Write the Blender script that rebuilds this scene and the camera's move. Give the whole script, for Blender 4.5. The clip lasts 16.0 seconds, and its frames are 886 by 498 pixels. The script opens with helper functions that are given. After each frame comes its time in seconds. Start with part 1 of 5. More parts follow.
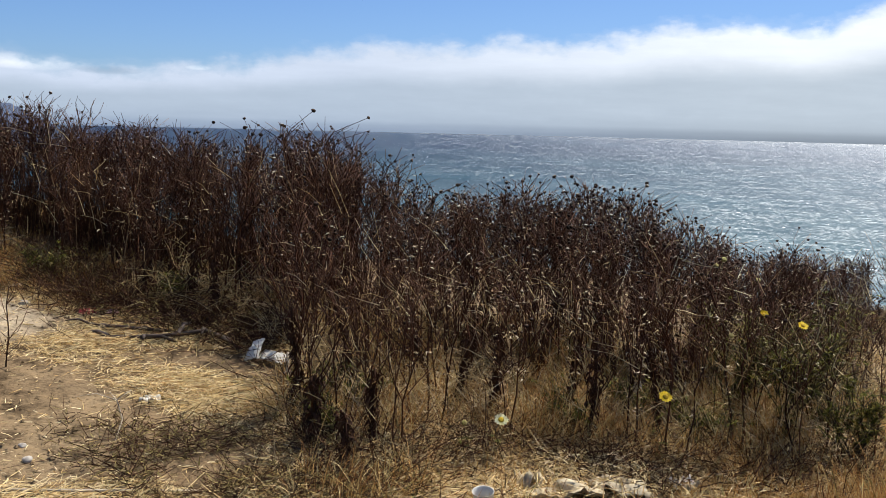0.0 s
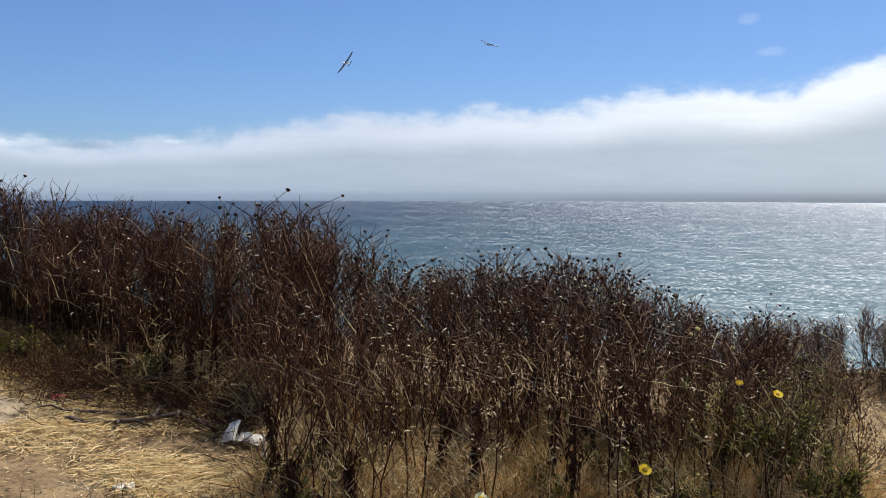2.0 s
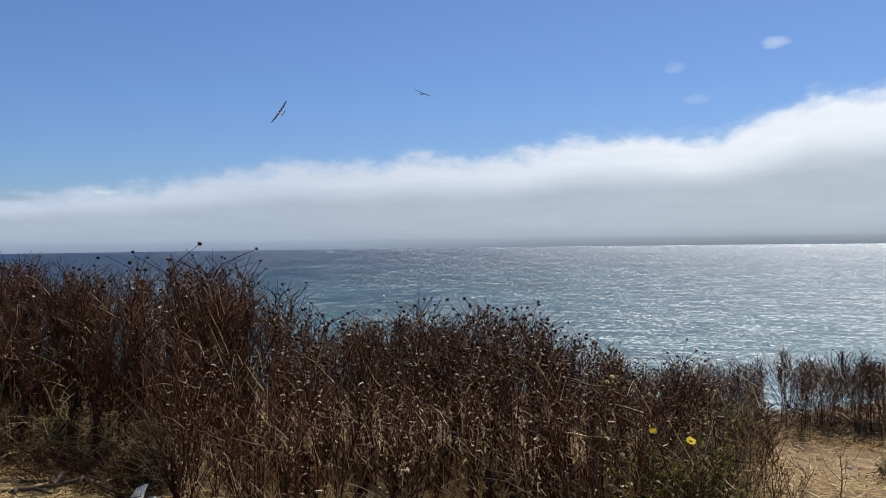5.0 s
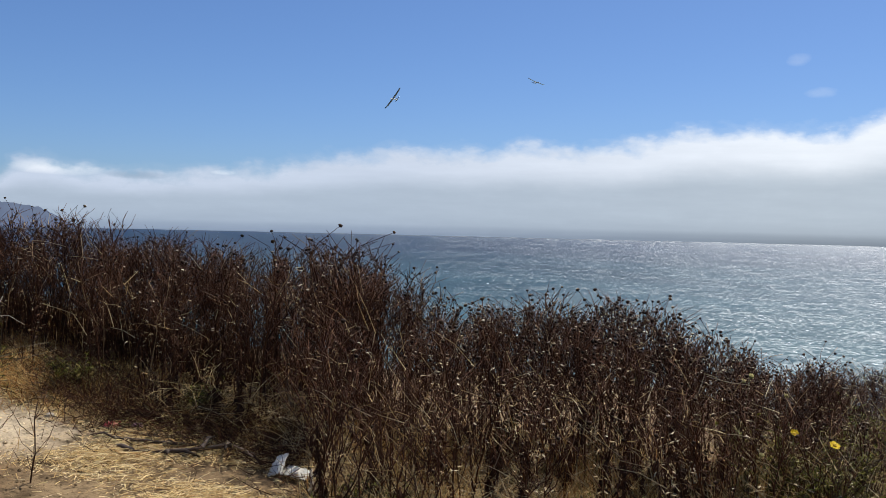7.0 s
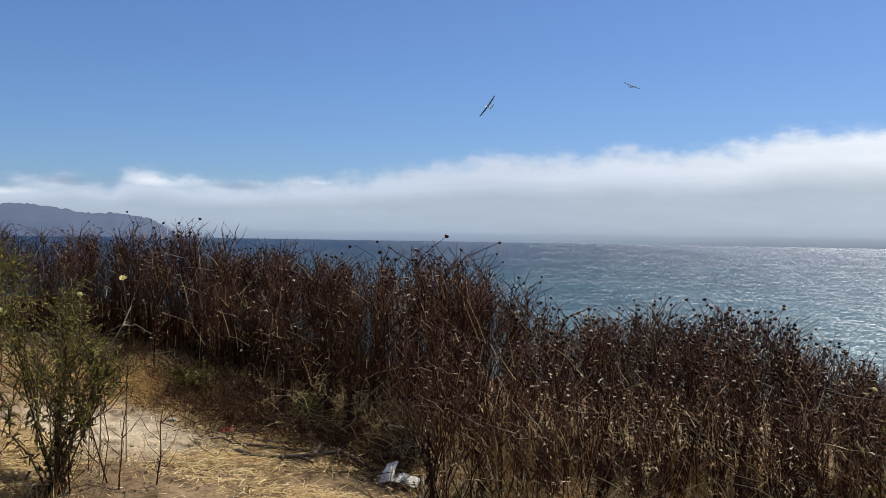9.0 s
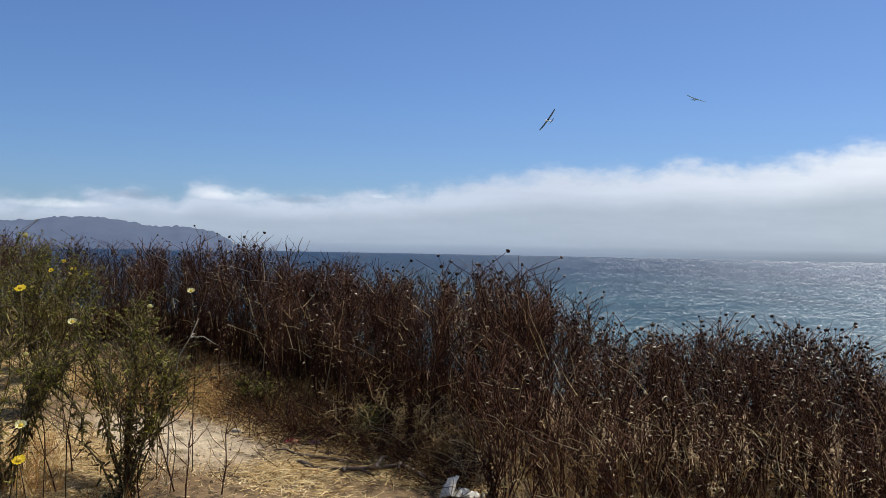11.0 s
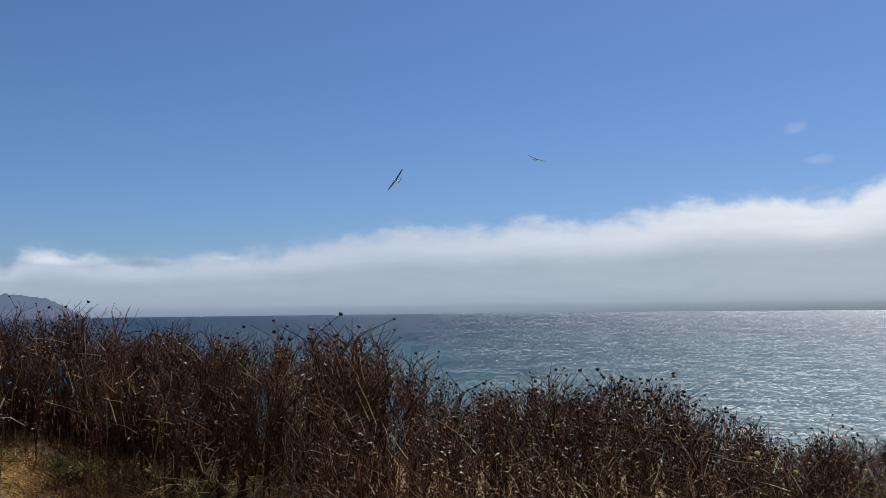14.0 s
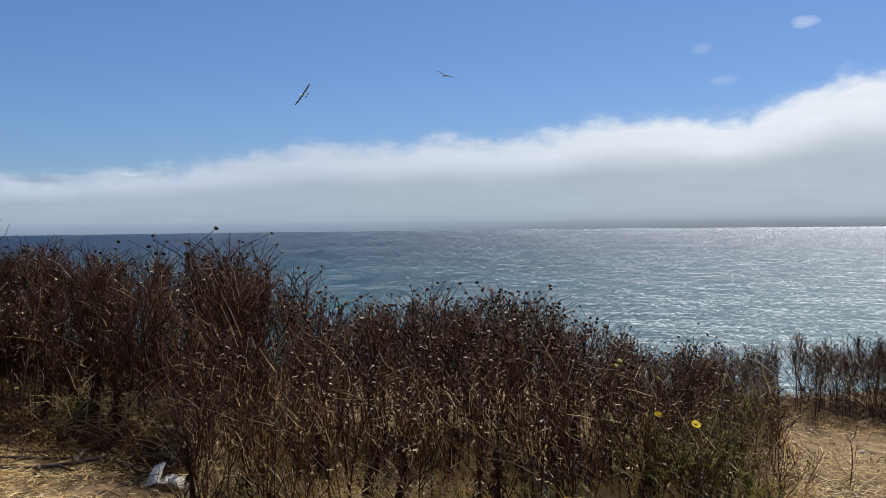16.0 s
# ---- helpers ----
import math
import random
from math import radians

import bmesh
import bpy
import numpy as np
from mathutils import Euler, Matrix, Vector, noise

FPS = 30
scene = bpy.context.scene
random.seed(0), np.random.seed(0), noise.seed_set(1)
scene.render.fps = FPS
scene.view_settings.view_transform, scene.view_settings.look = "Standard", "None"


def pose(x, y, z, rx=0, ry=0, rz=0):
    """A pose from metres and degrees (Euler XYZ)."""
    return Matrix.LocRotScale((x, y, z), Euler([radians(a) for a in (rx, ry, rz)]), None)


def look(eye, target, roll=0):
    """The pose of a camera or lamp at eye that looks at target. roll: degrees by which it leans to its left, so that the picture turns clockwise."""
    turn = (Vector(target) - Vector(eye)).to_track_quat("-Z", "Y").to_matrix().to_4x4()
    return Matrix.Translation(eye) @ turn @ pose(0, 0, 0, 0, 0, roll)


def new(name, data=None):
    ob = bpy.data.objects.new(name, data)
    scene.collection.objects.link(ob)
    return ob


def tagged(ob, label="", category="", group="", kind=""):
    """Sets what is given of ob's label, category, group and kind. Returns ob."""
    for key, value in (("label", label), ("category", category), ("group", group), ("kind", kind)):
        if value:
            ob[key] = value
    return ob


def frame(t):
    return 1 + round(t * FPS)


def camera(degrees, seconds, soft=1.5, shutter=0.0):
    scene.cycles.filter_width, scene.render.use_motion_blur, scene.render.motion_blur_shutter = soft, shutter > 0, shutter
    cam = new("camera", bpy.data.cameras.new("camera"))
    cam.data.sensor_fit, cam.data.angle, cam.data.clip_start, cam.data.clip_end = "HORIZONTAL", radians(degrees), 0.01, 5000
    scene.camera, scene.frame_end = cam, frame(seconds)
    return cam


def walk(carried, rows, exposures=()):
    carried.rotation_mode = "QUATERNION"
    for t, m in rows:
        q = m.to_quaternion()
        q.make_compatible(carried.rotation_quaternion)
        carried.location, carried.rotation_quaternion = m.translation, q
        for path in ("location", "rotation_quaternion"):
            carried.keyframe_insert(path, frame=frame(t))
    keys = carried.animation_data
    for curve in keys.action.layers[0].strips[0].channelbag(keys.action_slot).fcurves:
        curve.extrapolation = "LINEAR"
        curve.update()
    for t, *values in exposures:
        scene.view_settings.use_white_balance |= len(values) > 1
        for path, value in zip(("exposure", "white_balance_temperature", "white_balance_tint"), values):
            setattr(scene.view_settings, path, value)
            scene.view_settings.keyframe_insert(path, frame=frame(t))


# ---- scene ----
cam = camera(53.04, 16.0, 0.35)
EXPOSURES = [(0.0, 0.30), (0.5, 0.17), (1.0, 0.22), (2.0, 0.24), (3.0, 0.1), (5.5, 0.05), (6.0, 0.03), (7.0, 0.14), (9.0, 0.12), (12.0, 0.12), (13.5, 0.03), (14.0, -0.07), (14.5, 0.07), (15.0, -0.03), (15.5, 0.0), (16.0, 0.0)]
PATH = [
    (0, (-0.021, -0.379, 1.339), (-0.0008, 1.3049, 1.1063), 1.36),
    (0.5, (-0.036, -0.378, 1.336), (-0.0417, 1.3015, 1.0748), 1.32),
    (1, (-0.039, -0.386, 1.349), (-0.0520, 1.3009, 1.1355), 0.95),
    (1.5, (-0.021, -0.392, 1.375), (0.0054, 1.3015, 1.2261), 0.44),
    (2, (-0.006, -0.399, 1.386), (0.0539, 1.2966, 1.2810), 0.15),
    (2.5, (0.012, -0.404, 1.392), (0.1136, 1.2905, 1.3084), 0.05),
    (3, (0.031, -0.411, 1.393), (0.1741, 1.2819, 1.3268), -0.16),
    (3.2, (0.044, -0.418, 1.406), (0.2017, 1.2741, 1.3468), -0.27),
    (5.3, (0.115, -0.365, 1.406), (0.2937, 1.3254, 1.3930), -0.70),
    (5.5, (0.104, -0.369, 1.404), (0.2594, 1.3241, 1.3916), -0.43),
    (6, (0.048, -0.388, 1.398), (0.1332, 1.3094, 1.3813), 0.21),
    (6.5, (-0.009, -0.406, 1.394), (0.0127, 1.2938, 1.3645), 0.74),
    (7, (-0.049, -0.414, 1.403), (-0.0707, 1.2850, 1.3642), 1.34),
    (7.5, (-0.081, -0.413, 1.406), (-0.1449, 1.2848, 1.3565), 1.41),
    (8, (-0.096, -0.440, 1.417), (-0.2134, 1.2551, 1.3577), 1.24),
    (8.5, (-0.104, -0.442, 1.416), (-0.2661, 1.2494, 1.3754), 1.13),
    (9, (-0.109, -0.447, 1.418), (-0.3116, 1.2408, 1.3899), 0.90),
    (9.5, (-0.128, -0.459, 1.430), (-0.3862, 1.2211, 1.4390), 0.90),
    (9.7, (-0.125, -0.462, 1.437), (-0.4056, 1.2147, 1.4593), 0.80),
    (11.8, (-0.115, -0.454, 1.414), (-0.4319, 1.2162, 1.3983), 1.06),
    (12, (-0.100, -0.457, 1.415), (-0.4052, 1.2153, 1.4043), 0.86),
    (12.5, (-0.085, -0.470, 1.425), (-0.3478, 1.2089, 1.4491), 0.72),
    (13, (-0.081, -0.460, 1.430), (-0.2982, 1.2247, 1.4959), 0.48),
    (13.5, (-0.047, -0.458, 1.432), (-0.1986, 1.2320, 1.5290), -0.11),
    (14, (-0.008, -0.451, 1.442), (-0.0426, 1.2446, 1.5523), -0.60),
    (14.5, (0.076, -0.457, 1.442), (0.1789, 1.2368, 1.5434), -0.93),
    (15, (0.168, -0.436, 1.430), (0.4091, 1.2454, 1.4917), -1.47),
    (15.5, (0.214, -0.418, 1.417), (0.5124, 1.2561, 1.4164), -1.62),
    (16, (0.173, -0.437, 1.420), (0.3058, 1.2566, 1.3710), -0.62),
]
walk(cam, [(t, look(eye, target, roll)) for t, eye, target, roll in PATH], EXPOSURES)


# ---- world and light ----
SUN_AZ, SUN_EL = 40.0, 60.0
sun_dir = Vector((math.sin(radians(SUN_AZ)) * math.cos(radians(SUN_EL)),
                  math.cos(radians(SUN_AZ)) * math.cos(radians(SUN_EL)), math.sin(radians(SUN_EL))))
world = bpy.data.worlds.new("sky")
scene.world = world
world.use_nodes = True
wn = world.node_tree
sky = wn.nodes.new("ShaderNodeTexSky")
sky.sky_type = 'NISHITA'
sky.sun_disc = False
sky.sun_elevation = radians(SUN_EL)
sky.sun_rotation = radians(SUN_AZ)
sky.altitude = 1500.0
sky.air_density = 1.0
sky.dust_density = 2.6
sky.ozone_density = 6.0
tint = wn.nodes.new("ShaderNodeMix")
tint.data_type, tint.blend_type = 'RGBA', 'MULTIPLY'
tint.inputs[0].default_value = 1.0
tint.inputs[7].default_value = (0.76, 0.90, 1.09, 1)
wn.links.new(sky.outputs[0], tint.inputs[6])
wn.links.new(tint.outputs[2], wn.nodes["Background"].inputs[0])
wn.nodes["Background"].inputs[1].default_value = 0.092
sun_data = bpy.data.lights.new("sun", 'SUN')
sun_data.energy = 5.6
sun_data.angle = radians(0.55)
sun_data.color = (1.0, 0.965, 0.91)
sun = new("sun", sun_data)
sun.matrix_world = look(sun_dir * 60.0, (0, 0, 0))


# ---- materials ----
def material(name):
    """A node material: returns it, its tree and its principled node."""
    m = bpy.data.materials.new(name)
    m.use_nodes = True
    return m, m.node_tree, m.node_tree.nodes["Principled BSDF"]


def node(tree, kind, **inputs):
    n = tree.nodes.new(kind)
    for key, value in inputs.items():
        n.inputs[key.replace("_", " ")].default_value = value
    return n


def ramp(tree, source, stops, mode='LINEAR'):
    r = tree.nodes.new("ShaderNodeValToRGB")
    r.color_ramp.interpolation = mode
    e = r.color_ramp.elements
    while len(e) < len(stops):
        e.new(0.5)
    for item, (p, c) in zip(e, stops):
        item.position, item.color = p, (*c, 1) if len(c) == 3 else c
    tree.links.new(source, r.inputs[0])
    return r.outputs[0]


def mix(tree, fac, a, b, kind='MIX'):
    m = tree.nodes.new("ShaderNodeMix")
    m.data_type, m.blend_type = 'RGBA', kind
    for socket, value in ((m.inputs[0], fac), (m.inputs[6], a), (m.inputs[7], b)):
        if isinstance(value, bpy.types.NodeSocket):
            tree.links.new(value, socket)
        elif isinstance(value, tuple):
            socket.default_value = (*value, 1)
        else:
            socket.default_value = value
    return m.outputs[2]


def maths(tree, op, a, b=0.0, c=0.0, clamp=False):
    m = tree.nodes.new("ShaderNodeMath")
    m.operation, m.use_clamp = op, clamp
    for socket, value in zip(m.inputs, (a, b, c)):
        if isinstance(value, bpy.types.NodeSocket):
            tree.links.new(value, socket)
        else:
            socket.default_value = value
    return m.outputs[0]


def place(tree, scale=(1, 1, 1)):
    g = tree.nodes.new("ShaderNodeNewGeometry")
    m = tree.nodes.new("ShaderNodeVectorMath")
    m.operation = 'MULTIPLY'
    m.inputs[1].default_value = scale
    tree.links.new(g.outputs["Position"], m.inputs[0])
    return m.outputs[0]


def noise_of(tree, vector, scale, detail=4.0, rough=0.55):
    n = node(tree, "ShaderNodeTexNoise", Scale=scale, Detail=detail, Roughness=rough)
    tree.links.new(vector, n.inputs["Vector"])
    return n.outputs[0]


def bump(tree, height, bsdf, strength, distance):
    b = node(tree, "ShaderNodeBump", Strength=strength, Distance=distance)
    tree.links.new(height, b.inputs["Height"])
    tree.links.new(b.outputs[0], bsdf.inputs["Normal"])


def dry_material(name, stops, rough=0.8, mottle=0.5, glow_through=0.0):
    """Dry plant matter: the colour differs from island to island and object to object, with fibres and spots along it."""
    m, t, b = material(name)
    g = t.nodes.new("ShaderNodeNewGeometry")
    o = t.nodes.new("ShaderNodeObjectInfo")
    s = maths(t, 'FRACT', maths(t, 'ADD', g.outputs["Random Per Island"], o.outputs["Random"]))
    base = ramp(t, s, stops)
    spots = noise_of(t, place(t), 90.0, 3.0)
    tone = ramp(t, spots, [(0.25, (1 - mottle,) * 3), (0.75, (1.0 + mottle * 0.4,) * 3)])
    t.links.new(mix(t, 1.0, base, tone, 'MULTIPLY'), b.inputs["Base Color"])
    b.inputs["Roughness"].default_value = rough
    b.inputs["Specular IOR Level"].default_value = 0.12
    if glow_through:
        tr = t.nodes.new("ShaderNodeBsdfTranslucent")
        t.links.new(mix(t, 1.0, base, tone, 'MULTIPLY'), tr.inputs[0])
        sh = t.nodes.new("ShaderNodeMixShader")
        sh.inputs[0].default_value = glow_through
        t.links.new(b.outputs[0], sh.inputs[1])
        t.links.new(tr.outputs[0], sh.inputs[2])
        t.links.new(sh.outputs[0], t.nodes["Material Output"].inputs[0])
    return m


STALK = dry_material("dead_stalk", [(0.0, (0.042, 0.017, 0.008)), (0.5, (0.063, 0.025, 0.0115)), (0.9, (0.10, 0.041, 0.018)), (0.965, (0.17, 0.09, 0.04)), (1.0, (0.40, 0.27, 0.13))], 0.75, 0.4)
HEAD = dry_material("seed_head", [(0.0, (0.03, 0.019, 0.012)), (0.7, (0.058, 0.036, 0.022)), (1.0, (0.13, 0.085, 0.05))], 0.9)
CLUMP = dry_material("shrivelled_leaf", [(0.0, (0.044, 0.019, 0.010)), (0.7, (0.075, 0.034, 0.017)), (1.0, (0.12, 0.058, 0.026))], 0.85, 0.4)
BROWN_LEAF = dry_material("curled_brown_leaf", [(0.0, (0.050, 0.021, 0.010)), (0.8, (0.085, 0.038, 0.016)), (0.9, (0.22, 0.13, 0.05)), (1.0, (0.38, 0.26, 0.11))], 0.75, 0.3, 0.15)
# sunlight on the dried tops of seed heads is put into this paler colour
SUNLIT_CAP = dry_material("sunlit_dried_cap", [(0.0, (0.06, 0.038, 0.024)), (0.55, (0.10, 0.055, 0.03)), (0.75, (0.30, 0.21, 0.12)), (1.0, (0.55, 0.45, 0.32))], 0.7, 0.3)
FLAKE = dry_material("withered_leaf", [(0.0, (0.055, 0.024, 0.011)), (0.40, (0.09, 0.042, 0.018)), (0.50, (0.45, 0.32, 0.155)), (0.85, (0.70, 0.56, 0.33)), (1.0, (0.78, 0.68, 0.46))], 0.65, 0.3, 0.2)
STRAW = dry_material("straw", [(0.0, (0.42, 0.25, 0.085)), (0.45, (0.70, 0.52, 0.24)), (0.8, (0.85, 0.71, 0.42)), (1.0, (0.32, 0.17, 0.06))], 0.6, 0.3, 0.15)
GRASS = dry_material("dry_grass", [(0.0, (0.22, 0.10, 0.035)), (0.35, (0.46, 0.23, 0.07)), (0.7, (0.70, 0.46, 0.16)), (0.9, (0.84, 0.68, 0.34)), (1.0, (0.16, 0.17, 0.035))], 0.65, 0.35, 0.25)
LEAF = dry_material("green_leaf", [(0.0, (0.06, 0.07, 0.010)), (0.5, (0.15, 0.15, 0.020)), (1.0, (0.36, 0.31, 0.06))], 0.55, 0.3, 0.35)
GREEN_STEM = dry_material("living_stem", [(0.0, (0.055, 0.036, 0.018)), (0.6, (0.09, 0.065, 0.03)), (1.0, (0.12, 0.10, 0.04))], 0.6)
OLIVE = dry_material("olive_leaf", [(0.0, (0.06, 0.04, 0.016)), (0.5, (0.14, 0.105, 0.035)), (1.0, (0.34, 0.27, 0.09))], 0.7, 0.3, 0.25)
YELLOW = dry_material("yellow_petal", [(0.0, (0.80, 0.56, 0.02)), (1.0, (0.85, 0.66, 0.05))], 0.6, 0.15, 0.35)
CREAM = dry_material("cream_petal", [(0.0, (0.84, 0.78, 0.36)), (1.0, (0.87, 0.84, 0.55))], 0.6, 0.1, 0.35)
DISC = dry_material("flower_disc", [(0.0, (0.62, 0.40, 0.03)), (1.0, (0.70, 0.48, 0.05))], 0.8, 0.4)
OLD_DISC = dry_material("faded_disc", [(0.0, (0.30, 0.26, 0.08)), (1.0, (0.40, 0.34, 0.12))], 0.85, 0.4)


def plain(name, colour, rough, speck=0.15, scale=40.0, glow_through=0.0):
    m, t, b = material(name)
    p = place(t)
    n = noise_of(t, p, scale, 5.0)
    c = ramp(t, n, [(0.3, tuple(v * (1 - speck) for v in colour)), (0.7, tuple(min(1, v * (1 + speck * 0.4)) for v in colour))])
    t.links.new(c, b.inputs["Base Color"])
    b.inputs["Roughness"].default_value = rough
    bump(t, noise_of(t, p, scale * 2.5, 4.0), b, 0.4, 0.003)
    return m


BARK = plain("dead_bark", (0.075, 0.05, 0.035), 0.85, 0.45, 60.0)


def ground_material():
    m, t, b = material("dry_earth")
    p = place(t)
    broad, fine, grit = noise_of(t, p, 0.9, 5.0), noise_of(t, p, 9.0, 6.0, 0.65), noise_of(t, p, 70.0, 3.0)
    base = ramp(t, broad, [(0.3, (0.105, 0.068, 0.036)), (0.5, (0.165, 0.110, 0.058)), (0.72, (0.275, 0.195, 0.108))])
    sep = t.nodes.new("ShaderNodeSeparateXYZ")
    t.links.new(p, sep.inputs[0])
    du = maths(t, 'DIVIDE', maths(t, 'ADD', sep.outputs[0], 2.45), 0.75)
    dv = maths(t, 'DIVIDE', maths(t, 'SUBTRACT', sep.outputs[1], 4.05), 0.55)
    trodden = maths(t, 'SUBTRACT', 1.35, maths(t, 'ADD', maths(t, 'ADD', maths(t, 'MULTIPLY', du, du), maths(t, 'MULTIPLY', dv, dv)), maths(t, 'MULTIPLY', broad, 0.9)), clamp=True)
    base = mix(t, trodden, base, (0.47, 0.385, 0.265))
    dirt = ramp(t, fine, [(0.34, (0.38, 0.36, 0.33)), (0.52, (0.95, 0.95, 0.95)), (0.75, (1.25, 1.22, 1.15))])
    specks = ramp(t, grit, [(0.30, (0.55, 0.52, 0.48)), (0.45, (1, 1, 1)), (0.72, (1.12, 1.1, 1.06))])
    t.links.new(mix(t, 1.0, mix(t, 1.0, base, dirt, 'MULTIPLY'), specks, 'MULTIPLY'), b.inputs["Base Color"])
    b.inputs["Roughness"].default_value = 0.95
    b.inputs["Specular IOR Level"].default_value = 0.15
    bump(t, maths(t, 'ADD', maths(t, 'MULTIPLY', fine, 1.0), maths(t, 'MULTIPLY', grit, 0.35)), b, 0.8, 0.02)
    return m


def sea_material():
    """Wind-ruffled water: a dark blue-green body under a broad gloss, whose facets lean with waves that widen offshore."""
    m, t, b = material("sea_water")
    t.nodes.remove(b)
    geo = t.nodes.new("ShaderNodeNewGeometry")
    away = t.nodes.new("ShaderNodeVectorMath")
    away.operation = 'LENGTH'
    t.links.new(geo.outputs["Position"], away.inputs[0])
    sep = t.nodes.new("ShaderNodeSeparateXYZ")
    t.links.new(geo.outputs["Position"], sep.inputs[0])
    far = away.outputs["Value"]
    log_far = maths(t, 'LOGARITHM', far, math.e)

    def waves(across, out, detail, rough, seed):
        """Noise in wave trains that lie along the shore: across is per metre, out per e-fold of distance."""
        c = t.nodes.new("ShaderNodeCombineXYZ")
        t.links.new(maths(t, 'MULTIPLY', sep.outputs[0], across), c.inputs[0])
        t.links.new(maths(t, 'ADD', maths(t, 'MULTIPLY', log_far, out), maths(t, 'MULTIPLY', sep.outputs[0], across * 0.12)), c.inputs[1])
        c.inputs[2].default_value = seed
        n = node(t, "ShaderNodeTexNoise", Scale=1.0, Detail=detail, Roughness=rough)
        t.links.new(c.outputs[0], n.inputs["Vector"])
        return n

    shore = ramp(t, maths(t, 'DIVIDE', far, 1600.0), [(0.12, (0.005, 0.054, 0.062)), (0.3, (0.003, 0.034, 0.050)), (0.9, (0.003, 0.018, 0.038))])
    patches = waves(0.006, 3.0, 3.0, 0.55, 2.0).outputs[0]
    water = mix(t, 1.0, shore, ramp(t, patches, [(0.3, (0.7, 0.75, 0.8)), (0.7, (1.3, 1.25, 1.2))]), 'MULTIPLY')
    crest = maths(t, 'ADD', waves(0.45, 50.0, 4.0, 0.6, 5.0).outputs[0], maths(t, 'MULTIPLY', waves(0.02, 4.0, 2.0, 0.5, 6.0).outputs[0], 0.22))
    white = ramp(t, crest, [(0.78, (0, 0, 0)), (0.82, (1, 1, 1))])
    force = ramp(t, waves(0.012, 5.0, 4.0, 0.6, 9.0).outputs[0], [(0.35, (0.7,) * 3), (0.65, (1.25,) * 3)])
    total = None
    for across, out, detail, steep, seed in ((1.60, 260.0, 2.0, 1.6, 7.0), (0.65, 180.0, 3.0, 1.6, 1.0), (0.07, 60.0, 2.0, 0.75, 3.0)):
        sub = t.nodes.new("ShaderNodeVectorMath")
        sub.operation = 'SUBTRACT'
        sub.inputs[1].default_value = (0.5, 0.5, 0.5)
        t.links.new(waves(across, out, detail, 0.6, seed).outputs["Color"], sub.inputs[0])
        mul = t.nodes.new("ShaderNodeVectorMath")
        mul.operation = 'MULTIPLY'
        mul.inputs[1].default_value = (steep, steep, 0.0)
        t.links.new(sub.outputs[0], mul.inputs[0])
        if total is None:
            total = mul.outputs[0]
        else:
            add = t.nodes.new("ShaderNodeVectorMath")
            t.links.new(total, add.inputs[0])
            t.links.new(mul.outputs[0], add.inputs[1])
            total = add.outputs[0]
    by = t.nodes.new("ShaderNodeVectorMath")
    by.operation = 'MULTIPLY'
    t.links.new(total, by.inputs[0])
    t.links.new(force, by.inputs[1])
    tilt = t.nodes.new("ShaderNodeVectorMath")
    t.links.new(by.outputs[0], tilt.inputs[0])
    tilt.inputs[1].default_value = (0, 0, 1)
    norm = t.nodes.new("ShaderNodeVectorMath")
    norm.operation = 'NORMALIZE'
    t.links.new(tilt.outputs[0], norm.inputs[0])
    body = t.nodes.new("ShaderNodeBsdfDiffuse")
    t.links.new(mix(t, white, water, (0.75, 0.80, 0.82)), body.inputs["Color"])
    gloss = t.nodes.new("ShaderNodeBsdfAnisotropic")
    gloss.distribution = 'BECKMANN'
    gloss.inputs["Color"].default_value = (0.92, 0.965, 1.0, 1)
    gloss.inputs["Roughness"].default_value = 0.55
    t.links.new(norm.outputs[0], gloss.inputs["Normal"])
    share = ramp(t, maths(t, 'DIVIDE', far, 4300.0), [(0.06, (0.105,) * 3), (0.4, (0.142,) * 3), (1.0, (0.195,) * 3)])
    both = t.nodes.new("ShaderNodeMixShader")
    t.links.new(mix(t, white, share, (0.02, 0.02, 0.02)), both.inputs[0])
    t.links.new(body.outputs[0], both.inputs[1])
    t.links.new(gloss.outputs[0], both.inputs[2])
    t.links.new(both.outputs[0], t.nodes["Material Output"].inputs[0])
    return m


